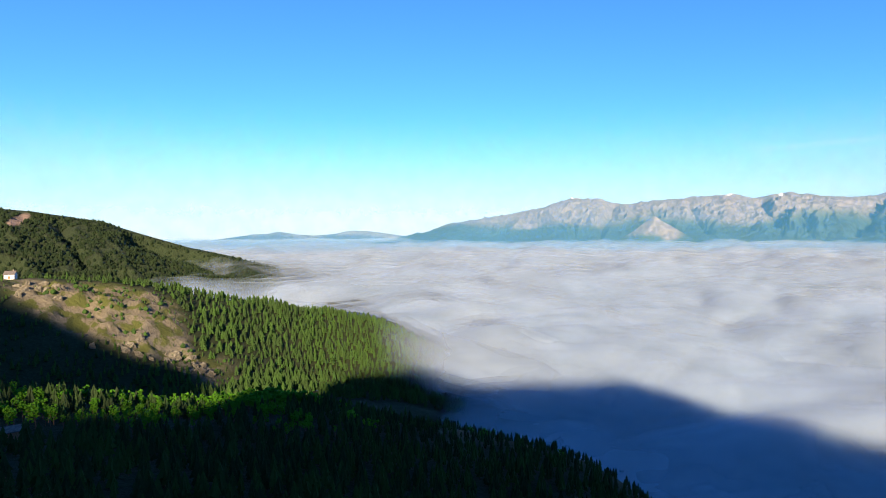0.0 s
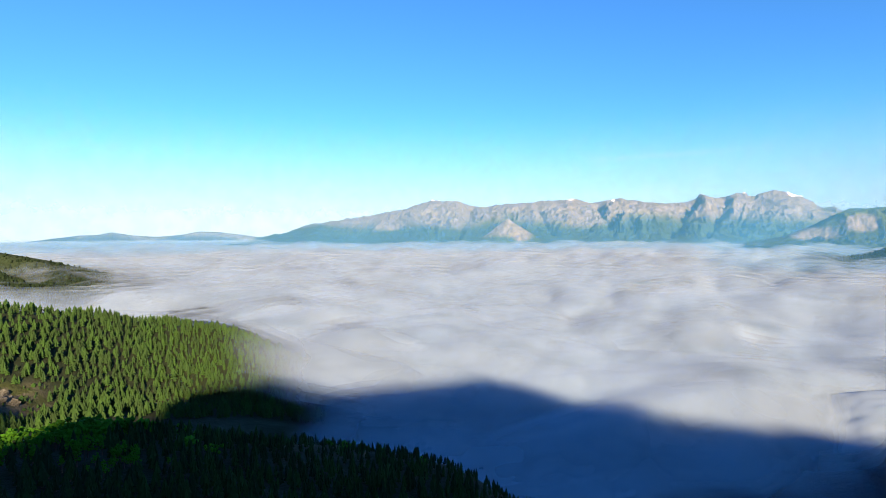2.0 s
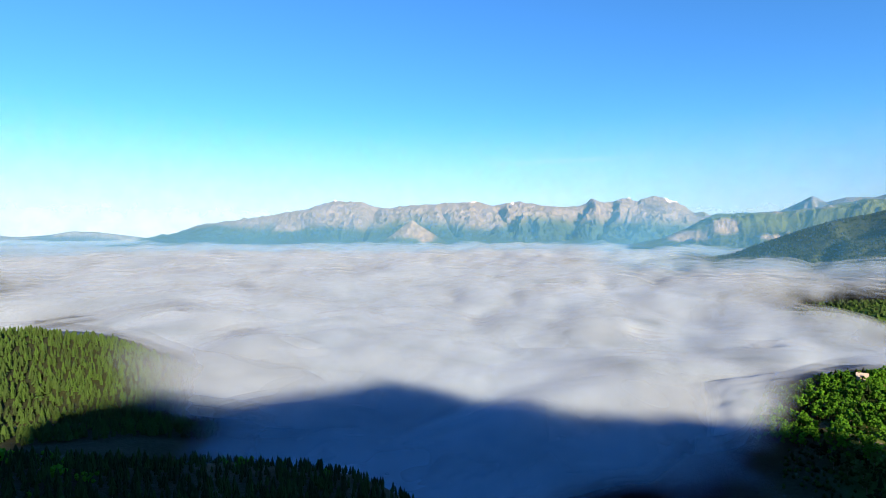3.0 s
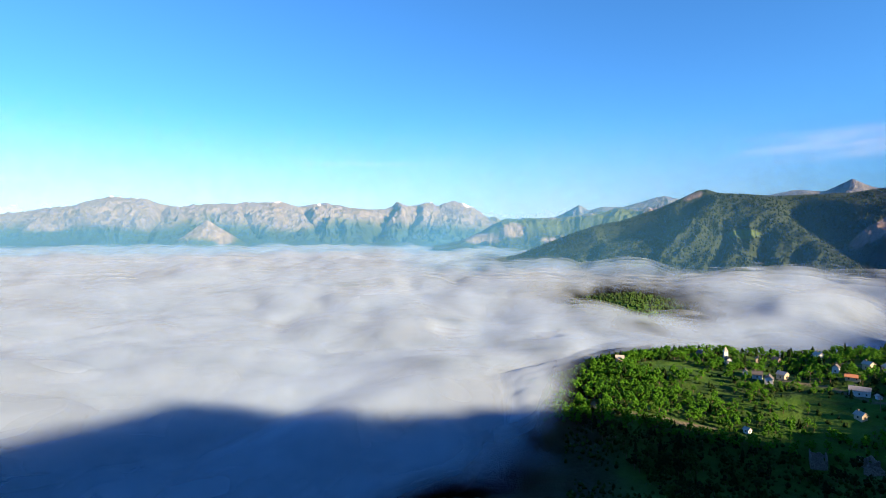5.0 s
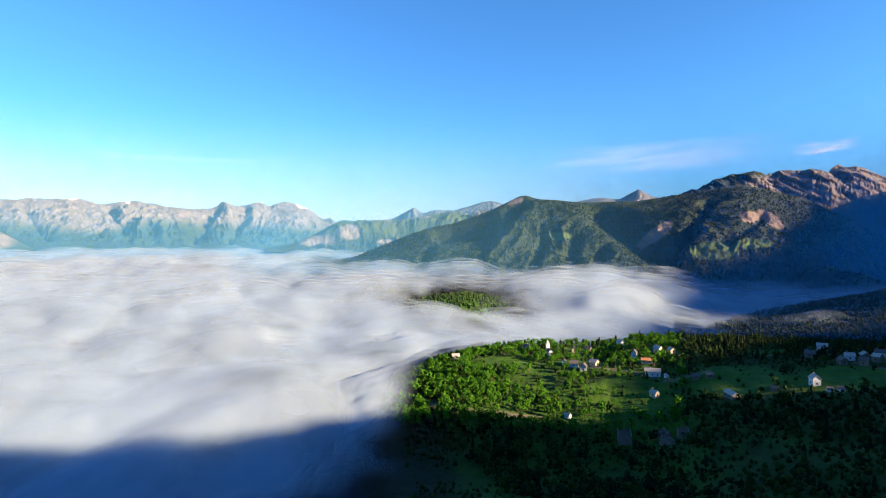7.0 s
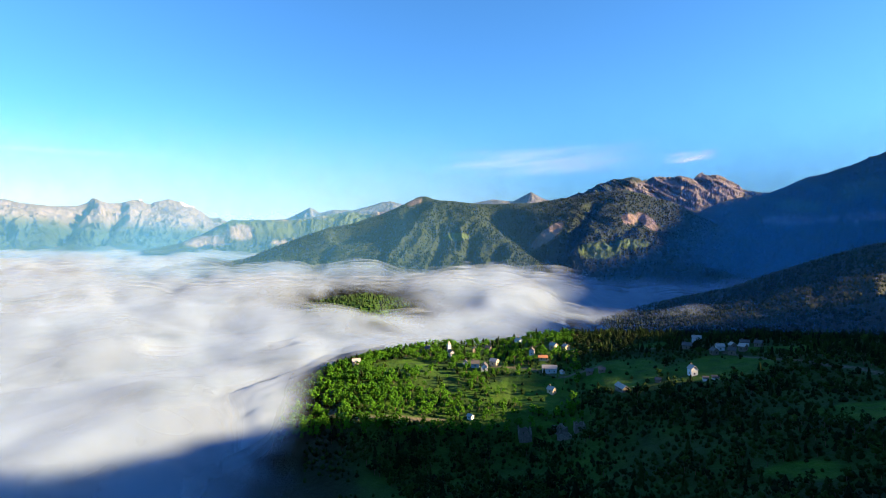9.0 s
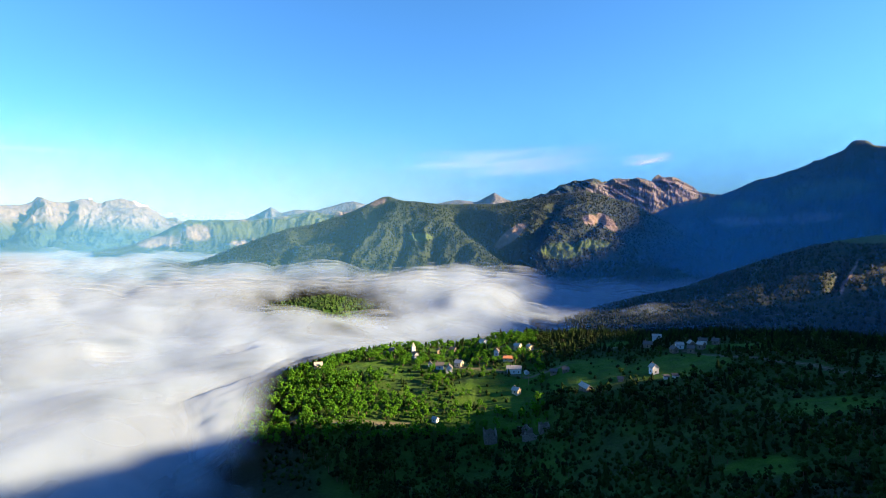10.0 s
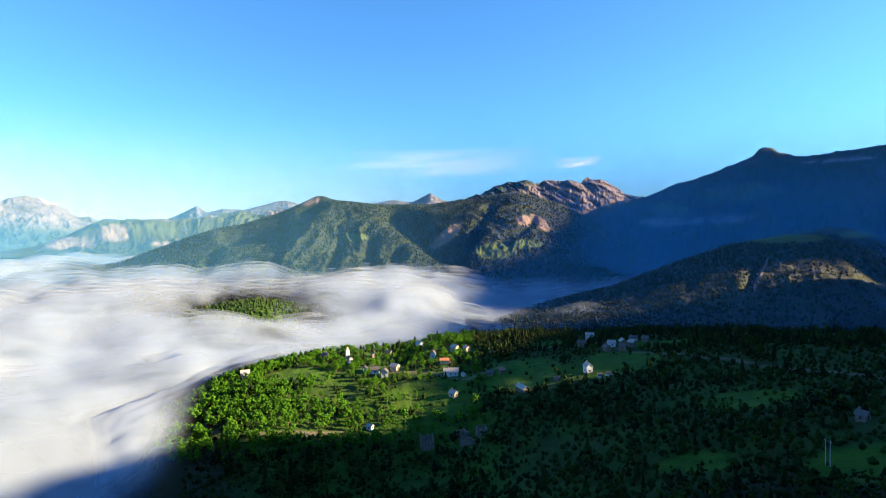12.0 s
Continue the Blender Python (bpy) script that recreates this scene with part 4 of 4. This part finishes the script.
z = ground(x, y) + H
HOUSE_SPOTS = []


def spare_houses(x, y, r=6.5):
    ok = np.ones(len(x), bool)
    for (hx, hy) in HOUSE_SPOTS:
        ok &= np.hypot(x - hx, y - hy) > r
        # nothing tall near the house on its sight line from the last camera position
        t = np.clip(((x - 33) * (hx - 33) + (y - 33) * (hy - 33)) / ((hx - 33) ** 2 + (hy - 33) ** 2), 0, 1)
        side = np.hypot(x - 33 - t * (hx - 33), y - 33 - t * (hy - 33))
        ok &= ~((side < 3.5) & (np.hypot(x - hx, y - hy) < 13))
    return ok


# ---- village ----
def plain(name, stops, scale, rough=0.9, depth=0.05):
    m, nt, p = material(name, rough)
    n = noise_tex(nt, position(nt), scale, 6)
    nt.links.new(ramp(nt, n, stops), p.inputs["Base Color"])
    bump(nt, p, n, 0.5, depth)
    return m


PLASTER = plain("white_plaster", [(0.3, (0.361, 0.399, 0.436)), (0.6, (0.491, 0.552, 0.611))], 1.2)
STONE = plain("rubble_stone", [(0.3, (0.068, 0.0638, 0.0578)), (0.5, (0.128, 0.119, 0.102)), (0.7, (0.204, 0.187, 0.162))], 1.6, depth=0.15)
OCHRE = plain("ochre_plaster", [(0.3, (0.326, 0.283, 0.206)), (0.7, (0.433, 0.4, 0.309))], 1.0)
SLATE = plain("slate_roof", [(0.3, (0.0467, 0.0467, 0.051)), (0.7, (0.111, 0.111, 0.119))], 2.0, 0.7)
TILE = plain("tile_roof", [(0.3, (0.255, 0.111, 0.0595)), (0.7, (0.408, 0.204, 0.111))], 2.0)
PALE_ROOF = plain("weathered_roof", [(0.3, (0.23, 0.23, 0.225)), (0.7, (0.352, 0.357, 0.352))], 1.5)
WOOD = plain("old_wood", [(0.3, (0.10, 0.07, 0.045)), (0.7, (0.20, 0.15, 0.10))], 4.0)
GLASS, gnt, gp = material("window_glass", 0.1)
gp.inputs["Base Color"].default_value = (0.03, 0.035, 0.045, 1)
gp.inputs["Specular IOR Level"].default_value = 0.6


def box(bm, x0, x1, y0, y1, z0, z1):
    v = [bm.verts.new((x, y, z)) for x in (x0, x1) for y in (y0, y1) for z in (z0, z1)]
    for q in ((0, 1, 3, 2), (4, 6, 7, 5), (0, 4, 5, 1), (2, 3, 7, 6), (0, 2, 6, 4), (1, 5, 7, 3)):
        bm.faces.new([v[i] for i in q])
    return v


def part(name, bm, mat, parent, label="", place=None):
    bmesh.ops.recalc_face_normals(bm, faces=bm.faces)
    me = bpy.data.meshes.new(name)
    bm.to_mesh(me)
    bm.free()
    me.materials.append(mat)
    ob = new(name, me)
    ob.parent = parent
    if place is not None:
        ob.matrix_basis = place
    return tagged(ob, label) if label else ob


def gable_wall(bm, L, W, hw, hr):
    pts = [(-W / 2, -1.5), (W / 2, -1.5), (W / 2, hw), (0, hw + hr), (-W / 2, hw)]
    a = [bm.verts.new((-L / 2, y, z)) for y, z in pts]
    b = [bm.verts.new((L / 2, y, z)) for y, z in pts]
    bm.faces.new(a[::-1])
    bm.faces.new(b)
    for i in range(5):
        j = (i + 1) % 5
        bm.faces.new((a[i], a[j], b[j], b[i]))


def roof_slope(bm, L, W, hw, hr, side):
    """One slope of the roof, a slab with an overhang."""
    over, thick = 0.45, 0.22
    run = W / 2 + over
    drop = hr * run / (W / 2)
    pts = [(0, hw + hr + 0.06), (side * run, hw + hr - drop + 0.06), (side * run, hw + hr - drop + 0.06 + thick), (0, hw + hr + 0.06 + thick)]
    a = [bm.verts.new((-L / 2 - over, y, z)) for y, z in pts]
    b = [bm.verts.new((L / 2 + over, y, z)) for y, z in pts]
    bm.faces.new(a)
    bm.faces.new(b[::-1])
    for i in range(4):
        j = (i + 1) % 4
        bm.faces.new((a[i], b[i], b[j], a[j]))


def opening(kind, parent, x, y, z, w, h, along_x, mat):
    """A window or door set 6 cm proud on a wall, with frame and pane."""
    bm = bmesh.new()
    t = 0.06
    if along_x:
        s = 1 if y > 0 else -1
        y0, y1 = sorted((y, y + s * t))
        box(bm, x - w / 2, x + w / 2, y0, y1, z, z + h)
    else:
        s = 1 if x > 0 else -1
        x0, x1 = sorted((x, x + s * t))
        box(bm, x0, x1, y - w / 2, y + w / 2, z, z + h)
    ob = part(kind, bm, WOOD, parent)
    bm = bmesh.new()
    if along_x:
        y0, y1 = sorted((y + s * t * 0.5, y + s * (t + 0.03)))
        box(bm, x - w * 0.4, x + w * 0.4, y0, y1, z + 0.1, z + h - 0.1)
    else:
        x0, x1 = sorted((x + s * t * 0.5, x + s * (t + 0.03)))
        box(bm, x0, x1, y - w * 0.4, y + w * 0.4, z + 0.1, z + h - 0.1)
    part("pane" if kind == "window" else "door_leaf", bm, mat, ob)


def base_height(x, y, r=3.0):
    xs = np.array([x, x + r, x - r, x, x])
    ys = np.array([y, y, y, y + r, y - r])
    return float(ground(xs, ys).mean()) + H


def house(name, label, x, y, turn, L, W, hw, hr, wall, roof, group="houses of the village", chimney=True, floors=1):
    L, W, hw, hr = L * 0.74, W * 0.76, hw * 0.80, hr * 0.8
    root = new(name)
    root.matrix_basis = Matrix.LocRotScale((x, y, base_height(x, y)), Euler((0, 0, radians(turn))), None)
    bm = bmesh.new()
    gable_wall(bm, L, W, hw, hr)
    part("wall", bm, wall, root)
    for side in (1, -1):
        bm = bmesh.new()
        roof_slope(bm, L, W, hw, hr, side)
        part("roof", bm, roof, root)
    if chimney:
        bm = bmesh.new()
        box(bm, L * 0.22, L * 0.22 + 0.8, -0.4, 0.4, hw + hr * 0.5, hw + hr + 1.1)
        part("chimney", bm, STONE, root)
    for f in range(floors):
        z = 0.9 + 2.6 * f
        if z + 1.2 > hw:
            break
        for side in (1, -1):
            n = max(1, int(L / 3.5))
            for i in range(n):
                px = (i + 0.5) / n * L - L / 2
                if f == 0 and side == -1 and i == n // 2:
                    opening("door", root, px, side * W / 2, 0.02, 1.1, 2.1, True, WOOD)
                else:
                    opening("window", root, px, side * W / 2, z, 0.95, 1.25, True, GLASS)
            opening("window", root, side * L / 2, 0.0, z, 0.95, 1.25, False, GLASS)
    HOUSE_SPOTS.append((x, y))
    return tagged(root, label, "house", group)


def ruin(name, label, x, y, turn, L, W, hw, seed):
    """A roofless house: four ragged stone walls and a heap of rubble."""
    r = random.Random(seed)
    root = new(name)
    root.matrix_basis = Matrix.LocRotScale((x, y, base_height(x, y)), Euler((0, 0, radians(turn))), None)
    t = 0.55
    for (length, place) in ((L, pose(0, W / 2 - t / 2, 0)), (L, pose(0, -W / 2 + t / 2, 0)), (W - 2 * t, pose(L / 2 - t / 2, 0, 0, 0, 0, 90)), (W - 2 * t, pose(-L / 2 + t / 2, 0, 0, 0, 0, 90))):
        bm = bmesh.new()
        n = max(4, int(length / 0.9))
        hs = [hw * r.uniform(0.55, 1.0) for _ in range(n + 1)]
        rows = []
        for i in range(n + 1):
            px = -length / 2 + length * i / n
            rows.append([bm.verts.new((px, s * t / 2, zz)) for s in (-1, 1) for zz in (-1.2, hs[i])])
        for i in range(n):
            p, q = rows[i], rows[i + 1]
            bm.faces.new((p[0], q[0], q[1], p[1]))
            bm.faces.new((p[2], p[3], q[3], q[2]))
            bm.faces.new((p[1], q[1], q[3], p[3]))
        bm.faces.new((rows[0][0], rows[0][1], rows[0][3], rows[0][2]))
        bm.faces.new((rows[-1][0], rows[-1][2], rows[-1][3], rows[-1][1]))
        part("wall", bm, STONE, root, place=place)
    bm = bmesh.new()
    bmesh.ops.create_icosphere(bm, subdivisions=2, radius=1.0)
    for v in bm.verts:
        v.co = Vector((v.co.x * L * 0.33, v.co.y * W * 0.3, v.co.z * 0.9)) * r.uniform(0.8, 1.15)
    part("rubble", bm, STONE, root)
    HOUSE_SPOTS.append((x, y))
    return tagged(root, label, "ruin", "ruined houses")


def church(x, y, turn):
    root = house("church", "small white church with a pointed bell tower and slate roof", x, y, turn, 10.0, 6.5, 4.2, 2.6, PLASTER, SLATE, group="", chimney=False)
    bm = bmesh.new()
    box(bm, 4.6, 7.8, -1.6, 1.6, -1.5, 9.0)
    tower = part("tower", bm, PLASTER, root)
    bm = bmesh.new()
    v = [bm.verts.new(c) for c in ((4.4, -1.8, 9.0), (8.0, -1.8, 9.0), (8.0, 1.8, 9.0), (4.4, 1.8, 9.0))]
    tip = bm.verts.new((6.2, 0, 13.2))
    bm.faces.new(v[::-1])
    for i in range(4):
        bm.faces.new((v[i], v[(i + 1) % 4], tip))
    part("spire", bm, PALE_ROOF, tower)
    for dy in (-1.63, 1.63):
        bm = bmesh.new()
        box(bm, 5.7, 6.7, dy - 0.04, dy + 0.04, 6.6, 8.2)
        part("belfry_opening", bm, GLASS, tower)
    root["category"] = "church"
    return root


def pole(name, label, x, y, h, twin, turn=0):
    root = new(name)
    root.matrix_basis = Matrix.LocRotScale((x, y, base_height(x, y, 0.5)), Euler((0, 0, radians(turn))), None)
    for dx in ((-0.9, 0.9) if twin else (0,)):
        bm = bmesh.new()
        bmesh.ops.create_cone(bm, cap_ends=True, segments=8, radius1=0.2, radius2=0.13, depth=h + 1, matrix=Matrix.Translation((dx, 0, h / 2 - 0.5)))
        part("post", bm, WOOD if not twin else PALE_ROOF, root)
    bm = bmesh.new()
    box(bm, -1.6, 1.6, -0.09, 0.09, h - 0.9, h - 0.7)
    part("crossarm", bm, WOOD, root)
    for dx in (-1.4, 0, 1.4):
        bm = bmesh.new()
        bmesh.ops.create_cone(bm, cap_ends=True, segments=6, radius1=0.09, radius2=0.06, depth=0.35, matrix=Matrix.Translation((dx, 0, h - 0.5)))
        part("insulator", bm, PLASTER, root)
    return tagged(root, label, "power pole", "power poles")


church(498.8, 165.8, 35)
HW = "houses of the village"
house("house", "dark stone house with a slate roof among trees", 508.7, 191.3, 60, 8, 6.5, 4.5, 2.4, STONE, SLATE)
house("house", "small stone house half hidden by trees", 520.8, 148.5, 20, 7, 5.5, 3.6, 2.2, OCHRE, SLATE)
house("house", "small stone house half hidden by trees", 528.6, 136.9, 75, 7, 5.5, 4.2, 2.2, STONE, SLATE)
house("house", "little white house with a slate roof", 468.5, 144.2, 15, 5.5, 4.5, 3.2, 1.9, PLASTER, SLATE)
house("house", "white house with a slate roof in a row of houses", 465.4, 134.9, 100, 9, 6.5, 4.2, 2.6, PLASTER, SLATE)
house("house", "white gabled house with a dark slate roof", 460.8, 125.9, 10, 10, 7, 4.4, 3.0, PLASTER, SLATE)
house("house", "tan house with a pale weathered roof", 473.0, 119.9, 70, 8.5, 7, 4.6, 2.4, OCHRE, PALE_ROOF)
house("house", "large white house by the wood edge", 547.7, 109.8, 40, 11, 8, 5.2, 2.6, PLASTER, PALE_ROOF, floors=2)
house("house", "tall white house with a slate roof", 502.7, 91.5, 0, 7, 5.5, 5.0, 2.8, PLASTER, SLATE, floors=2)
house("house", "pale house in the upper meadow", 514.8, 73.5, 60, 8, 6.5, 5.0, 2.4, OCHRE, PALE_ROOF, floors=2)
house("house", "small pale house in the upper meadow", 515.4, 62.5, 35, 7.5, 6, 3.4, 2.0, OCHRE, PALE_ROOF)
house("house", "low house with an orange tile roof", 483.3, 78.6, 95, 12, 6.5, 3.2, 2.0, OCHRE, TILE)
house("barn", "long pale barn with a weathered roof", 459.3, 71.6, 92, 15.5, 8, 4.6, 2.8, PLASTER, PALE_ROOF, floors=1)
house("shed", "small white shed beside the barn", 455.1, 61.2, 30, 4.5, 3.6, 2.6, 1.2, PLASTER, PALE_ROOF, chimney=False)
house("house", "small tan farmhouse at the edge of the shade", 421.8, 66.5, 55, 7.5, 5.5, 3.6, 2.4, OCHRE, PALE_ROOF)
house("shed", "small white shed on the lower slope", 378.4, 117.8, 65, 5, 4, 2.8, 1.6, PLASTER, PALE_ROOF, chimney=False)
house("house", "tan house at the edge of the wood", 448.3, 238.4, 120, 9, 7, 4.2, 2.8, OCHRE, PALE_ROOF)
house("shed", "low shed in the shaded meadow", 439.9, 39.8, 85, 6.5, 5, 2.8, 1.8, STONE, SLATE, chimney=False)
house("shed", "low shed in the shaded meadow", 436.5, 31.0, 100, 6, 5, 2.8, 1.8, STONE, SLATE, chimney=False)
house("barn", "long grey barn in the shade", 394, 17.8, 25, 15, 6, 3.6, 2.4, STONE, PALE_ROOF, chimney=False)
house("shed", "small stone shed in the shade", 403.4, -5.5, 70, 4.5, 3.6, 2.4, 1.4, STONE, SLATE, chimney=False)
house("house", "tall white house standing alone in the shade", 409.6, -27.4, 20, 7, 6, 5.6, 2.6, PLASTER, PALE_ROOF, floors=2)
house("shed", "low white shed in the shade", 393.5, -38.2, 90, 5, 3.6, 2.4, 1.2, PLASTER, SLATE, chimney=False)
house("shed", "low white shed in the shade", 396, -33.0, 95, 4, 3.4, 2.2, 1.2, PLASTER, SLATE, chimney=False)
house("house", "grey house below the wood", 476.5, -33.2, 70, 9, 6.5, 4.0, 2.4, STONE, SLATE)
house("house", "white house in front of the pine wood", 505, -44, 85, 9, 7, 4.6, 2.2, PLASTER, PALE_ROOF)
for k, (hx, hy, tn, hl) in enumerate(((449.7, -47.6, 20, 9), (456.6, -52.6, 95, 9), (446.6, -58.7, 70, 8), (459.6, -61.5, 10, 8), (467.1, -71.2, 80, 10), (453, -67, 45, 8), (463, -79.5, 60, 8))):
    house("house", "pale house of the shaded hamlet with a slate roof", hx, hy, tn, hl * 0.8, 5.6, 3.6 + 0.4 * (k % 3), 2.2, (STONE, PLASTER, STONE)[k % 3], (SLATE, PALE_ROOF)[k % 2], "houses of the hamlet")
house("house", "small grey house alone in the shaded fields", 263.8, -111.7, 30, 5.5, 4.5, 3.2, 2.0, STONE, SLATE)
house("house", "white house on top of the cliff ridge", -297, 368, 20, 8, 7, 4.2, 2.6, PLASTER, SLATE, "", floors=2)
house("shed", "low shed with a pale metal roof among the near trees", -101, 124, 40, 6.5, 4.5, 2.6, 1.0, WOOD, SLATE, "", chimney=False)
ruin("ruin", "roofless ruined stone house in the shade", 365.8, 78.4, 15, 11, 8, 7.0, 1)
ruin("ruin", "ruined stone walls in the shade", 368.1, 56.3, 40, 8, 6.5, 4.5, 2)
ruin("ruin", "ruined stone walls in the shade", 365.6, 44.1, 10, 7.5, 6.5, 5.0, 3)
ruin("ruin", "low ruined stone walls in the shade", 356.8, 51.9, 75, 9, 6, 3.2, 4)
pole("power_pole", "twin pale timber power pole", 237.5, -83.7, 9.5, True, 20)
pole("power_pole", "single timber power pole beside the lane", 473.2, 102.4, 8.0, False, 70)
pole("power_pole", "single timber power pole at the meadow edge", 435.8, 58.4, 9.0, False, 40)



# ---- bare rock on the cliff ----
OUTCROP = plain("outcrop_rock", [(0.3, (0.045, 0.047, 0.044)), (0.5, (0.095, 0.098, 0.088)), (0.72, (0.16, 0.162, 0.145))], 0.7, depth=0.5)


def outcrop(x, y, wide, tall, turn, seed):
    """A jagged rib of rock standing out of the face."""
    r = np.random.default_rng(seed)
    bm = bmesh.new()
    bmesh.ops.create_icosphere(bm, subdivisions=3, radius=1.0)
    off = r.uniform(0, 50, 3)
    for v in bm.verts:
        n = noise.fractal(Vector(v.co * 1.3) + Vector(off), 1.0, 2.0, 4)
        rib = abs(noise.noise(Vector((v.co.x * 3.5 + off[0], v.co.y * 3.5, v.co.z * 0.8))))
        s = 1 + 0.45 * n - 0.5 * rib
        v.co = Vector((v.co.x * wide * s, v.co.y * wide * 0.45 * s, v.co.z * tall * s))
    me = bpy.data.meshes.new("rock_outcrop")
    bm.to_mesh(me)
    bm.free()
    me.materials.append(OUTCROP)
    ob = new("rock_outcrop", me)
    ob.matrix_basis = Matrix.LocRotScale((x, y, base_height(x, y, 1.0) - tall * 0.25), Euler((radians(28), radians(r.uniform(-25, 25)), radians(turn))), None)
    return tagged(ob, "jagged pale rock rib on the bare cliff face", "rock", "rock ribs of the cliff")


rr = np.random.default_rng(31)
for k in range(40):
    if k < 12:
        ob_, od_ = rr.uniform(-38.6, -35.4), rr.uniform(440, 456)
    elif k < 32:
        ob_, od_ = rr.uniform(-33.5, -23.5), rr.uniform(396, 412)
    else:
        ob_, od_ = rr.uniform(-15.0, -10.5), rr.uniform(408, 430)
    ox_, oy_ = polar(ob_, od_)
    outcrop(float(ox_), float(oy_), rr.uniform(2.0, 4.5), rr.uniform(3.0, 6.0), -ob_ + rr.uniform(-30, 30), 100 + k)

bx, by, bb_, bd_ = scatter(rr, -39, -10, 396, 472, 4.5)
ok = (bare_face(bx, by) > 0.3) & (fbm(bx / 12, by / 12, 171, 3) > 0.12)
bx, by = bx[ok], by[ok]
plant("cliff_scrub", "low bushes clinging to the bare cliff", BLOBS, [NEEDLES], bx, by, ground(bx, by) + H - 0.3, rr.uniform(1.2, 3.6, len(bx)), rr, (0.9, 1.7), tint=0.75)

# trees of the village hill, kept off houses and lanes
ok = spare_houses(x, y)
x, y, z, h, pine, b, d = x[ok], y[ok], z[ok], h[ok], pine[ok], b[ok], d[ok]
near_house = np.where(~pine & (x > 395) & (x < 490) & (y > 50) & (y < 150))[0][:140]
ORCHARD = [single_tree("leafy_tree", "sunlit leafy tree on the village meadow", broadleaf_shape(rng, 50, w), LEAVES, "leafy trees of the village") for w in (0.28, 0.32, 0.36)]
plant_singles(ORCHARD, x[near_house], y[near_house], z[near_house], h[near_house], rng)
rest = np.ones(len(x), bool)
rest[near_house] = False
# split near the shade line: lighter leaf colour sunward, shaded copy beyond
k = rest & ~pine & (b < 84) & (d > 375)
plant("sunlit_wood", "leafy wood and hedges in the lighter, sunlit copy of the leaf colour", FINE_LEAFY, [LEAVES, BARK], x[k], y[k], z[k], h[k], rng)
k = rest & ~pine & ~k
plant("village_wood", "leafy trees and bushes on the village slope, shade put into their colour", LEAFY, [SHADED_LEAVES, BARK], x[k], y[k], z[k], h[k], rng)
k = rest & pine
# crest conifers take the shaded leaf colour too
plant("crest_wood", "conifers along the crest of the village hill, coloured darker for shade", RIDGE_FIRS, [SHADED_LEAVES], x[k], y[k], z[k], h[k], rng, tint=0.45)


# bushes and scrub over the whole slope
sx, sy, sb_, sd_ = scatter(rng, 56, 130, 215, 565, 3.4)
scrub = fbm(sx / 20, sy / 20, 141, 3) + 0.45 * fbm(sx / 7, sy / 40, 143, 2)
# denser dark bushes past the shade line stand in for deeper shade
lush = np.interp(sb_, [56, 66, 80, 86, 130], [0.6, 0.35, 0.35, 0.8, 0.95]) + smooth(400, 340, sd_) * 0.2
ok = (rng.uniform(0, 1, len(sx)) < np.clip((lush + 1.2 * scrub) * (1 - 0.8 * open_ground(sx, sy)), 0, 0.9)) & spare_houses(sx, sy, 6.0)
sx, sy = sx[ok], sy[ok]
# scrub also carries shade in its leaf colour
plant("scrub", "low bushes and scrub on the village hill, shade put into their colour", BLOBS, [SHADED_LEAVES], sx, sy, ground(sx, sy) + H - 0.2, rng.uniform(1.0, 3.0, len(sx)), rng, (0.9, 1.8), tint=0.3)


# woods on the farther hills
def clothe(name, label, xyz, hill, count, h0, h1, low, high, seed, b_from=-180, b_to=180):
    """Woods on a mountain side between two shares of its height."""
    r = np.random.default_rng(seed)
    fx, fy, fz = xyz
    cols, rows = fx.shape
    front = int(rows * 0.80)
    ci, ri = r.uniform(0, cols - 1.01, count * 3), r.uniform(0, front - 1.01, count * 3)
    i, j, u, v = ci.astype(int), ri.astype(int), ci % 1, ri % 1
    lerp = lambda q: (q[i, j] * (1 - u) + q[i + 1, j] * u) * (1 - v) + (q[i, j + 1] * (1 - u) + q[i + 1, j + 1] * u) * v
    px, py, pz = lerp(fx), lerp(fy), lerp(fz)
    bb = np.degrees(np.arctan2(px, py))
    share = (pz - fz.min()) / (fz.max() - fz.min())
    keep = (lerp(OPEN_SHARE[hill]) < 0.4) & (share > low) & (share < high) & (bb > b_from) & (bb < b_to) & (fbm(px / 90, py / 90, seed, 3) > -0.45)
    px, py, pz = px[keep][:count], py[keep][:count], pz[keep][:count]
    return plant(name, label, BLOBS, [FAR_WOOD], px, py, pz + H - 0.5, r.uniform(h0, h1, len(px)), r, (0.8, 1.3))


clothe("dome_wood", "wood on the rounded hill", DOME_XYZ, "rounded forested hill with a grassy top", 6500, 3, 5.5, 0.12, 0.93, 3, 88, 130)
clothe("left_hill_wood", "wood on the hill above the fog", LEFT_XYZ, "forested hill sloping down into the fog", 7500, 5, 9, 0.1, 0.97, 4, -44, -17)
clothe("forest_hill_wood", "wood on the dark forested hill", FOREST_XYZ, "dark forested hill with a rocky top above the fog", 13000, 4, 8.5, 0.05, 0.97, 5, 47, 102)
rf = np.random.default_rng(12)
x, y, b, d = scatter(rf, 53, 70, 860, 1080, 9.0)
plant("foot_wood", "leafy wood showing through a gap in the fog", BLOBS, [NEEDLES], x, y, ground(x, y) + H - 0.3, rf.uniform(3.5, 7, len(x)), rf, (0.9, 1.4))
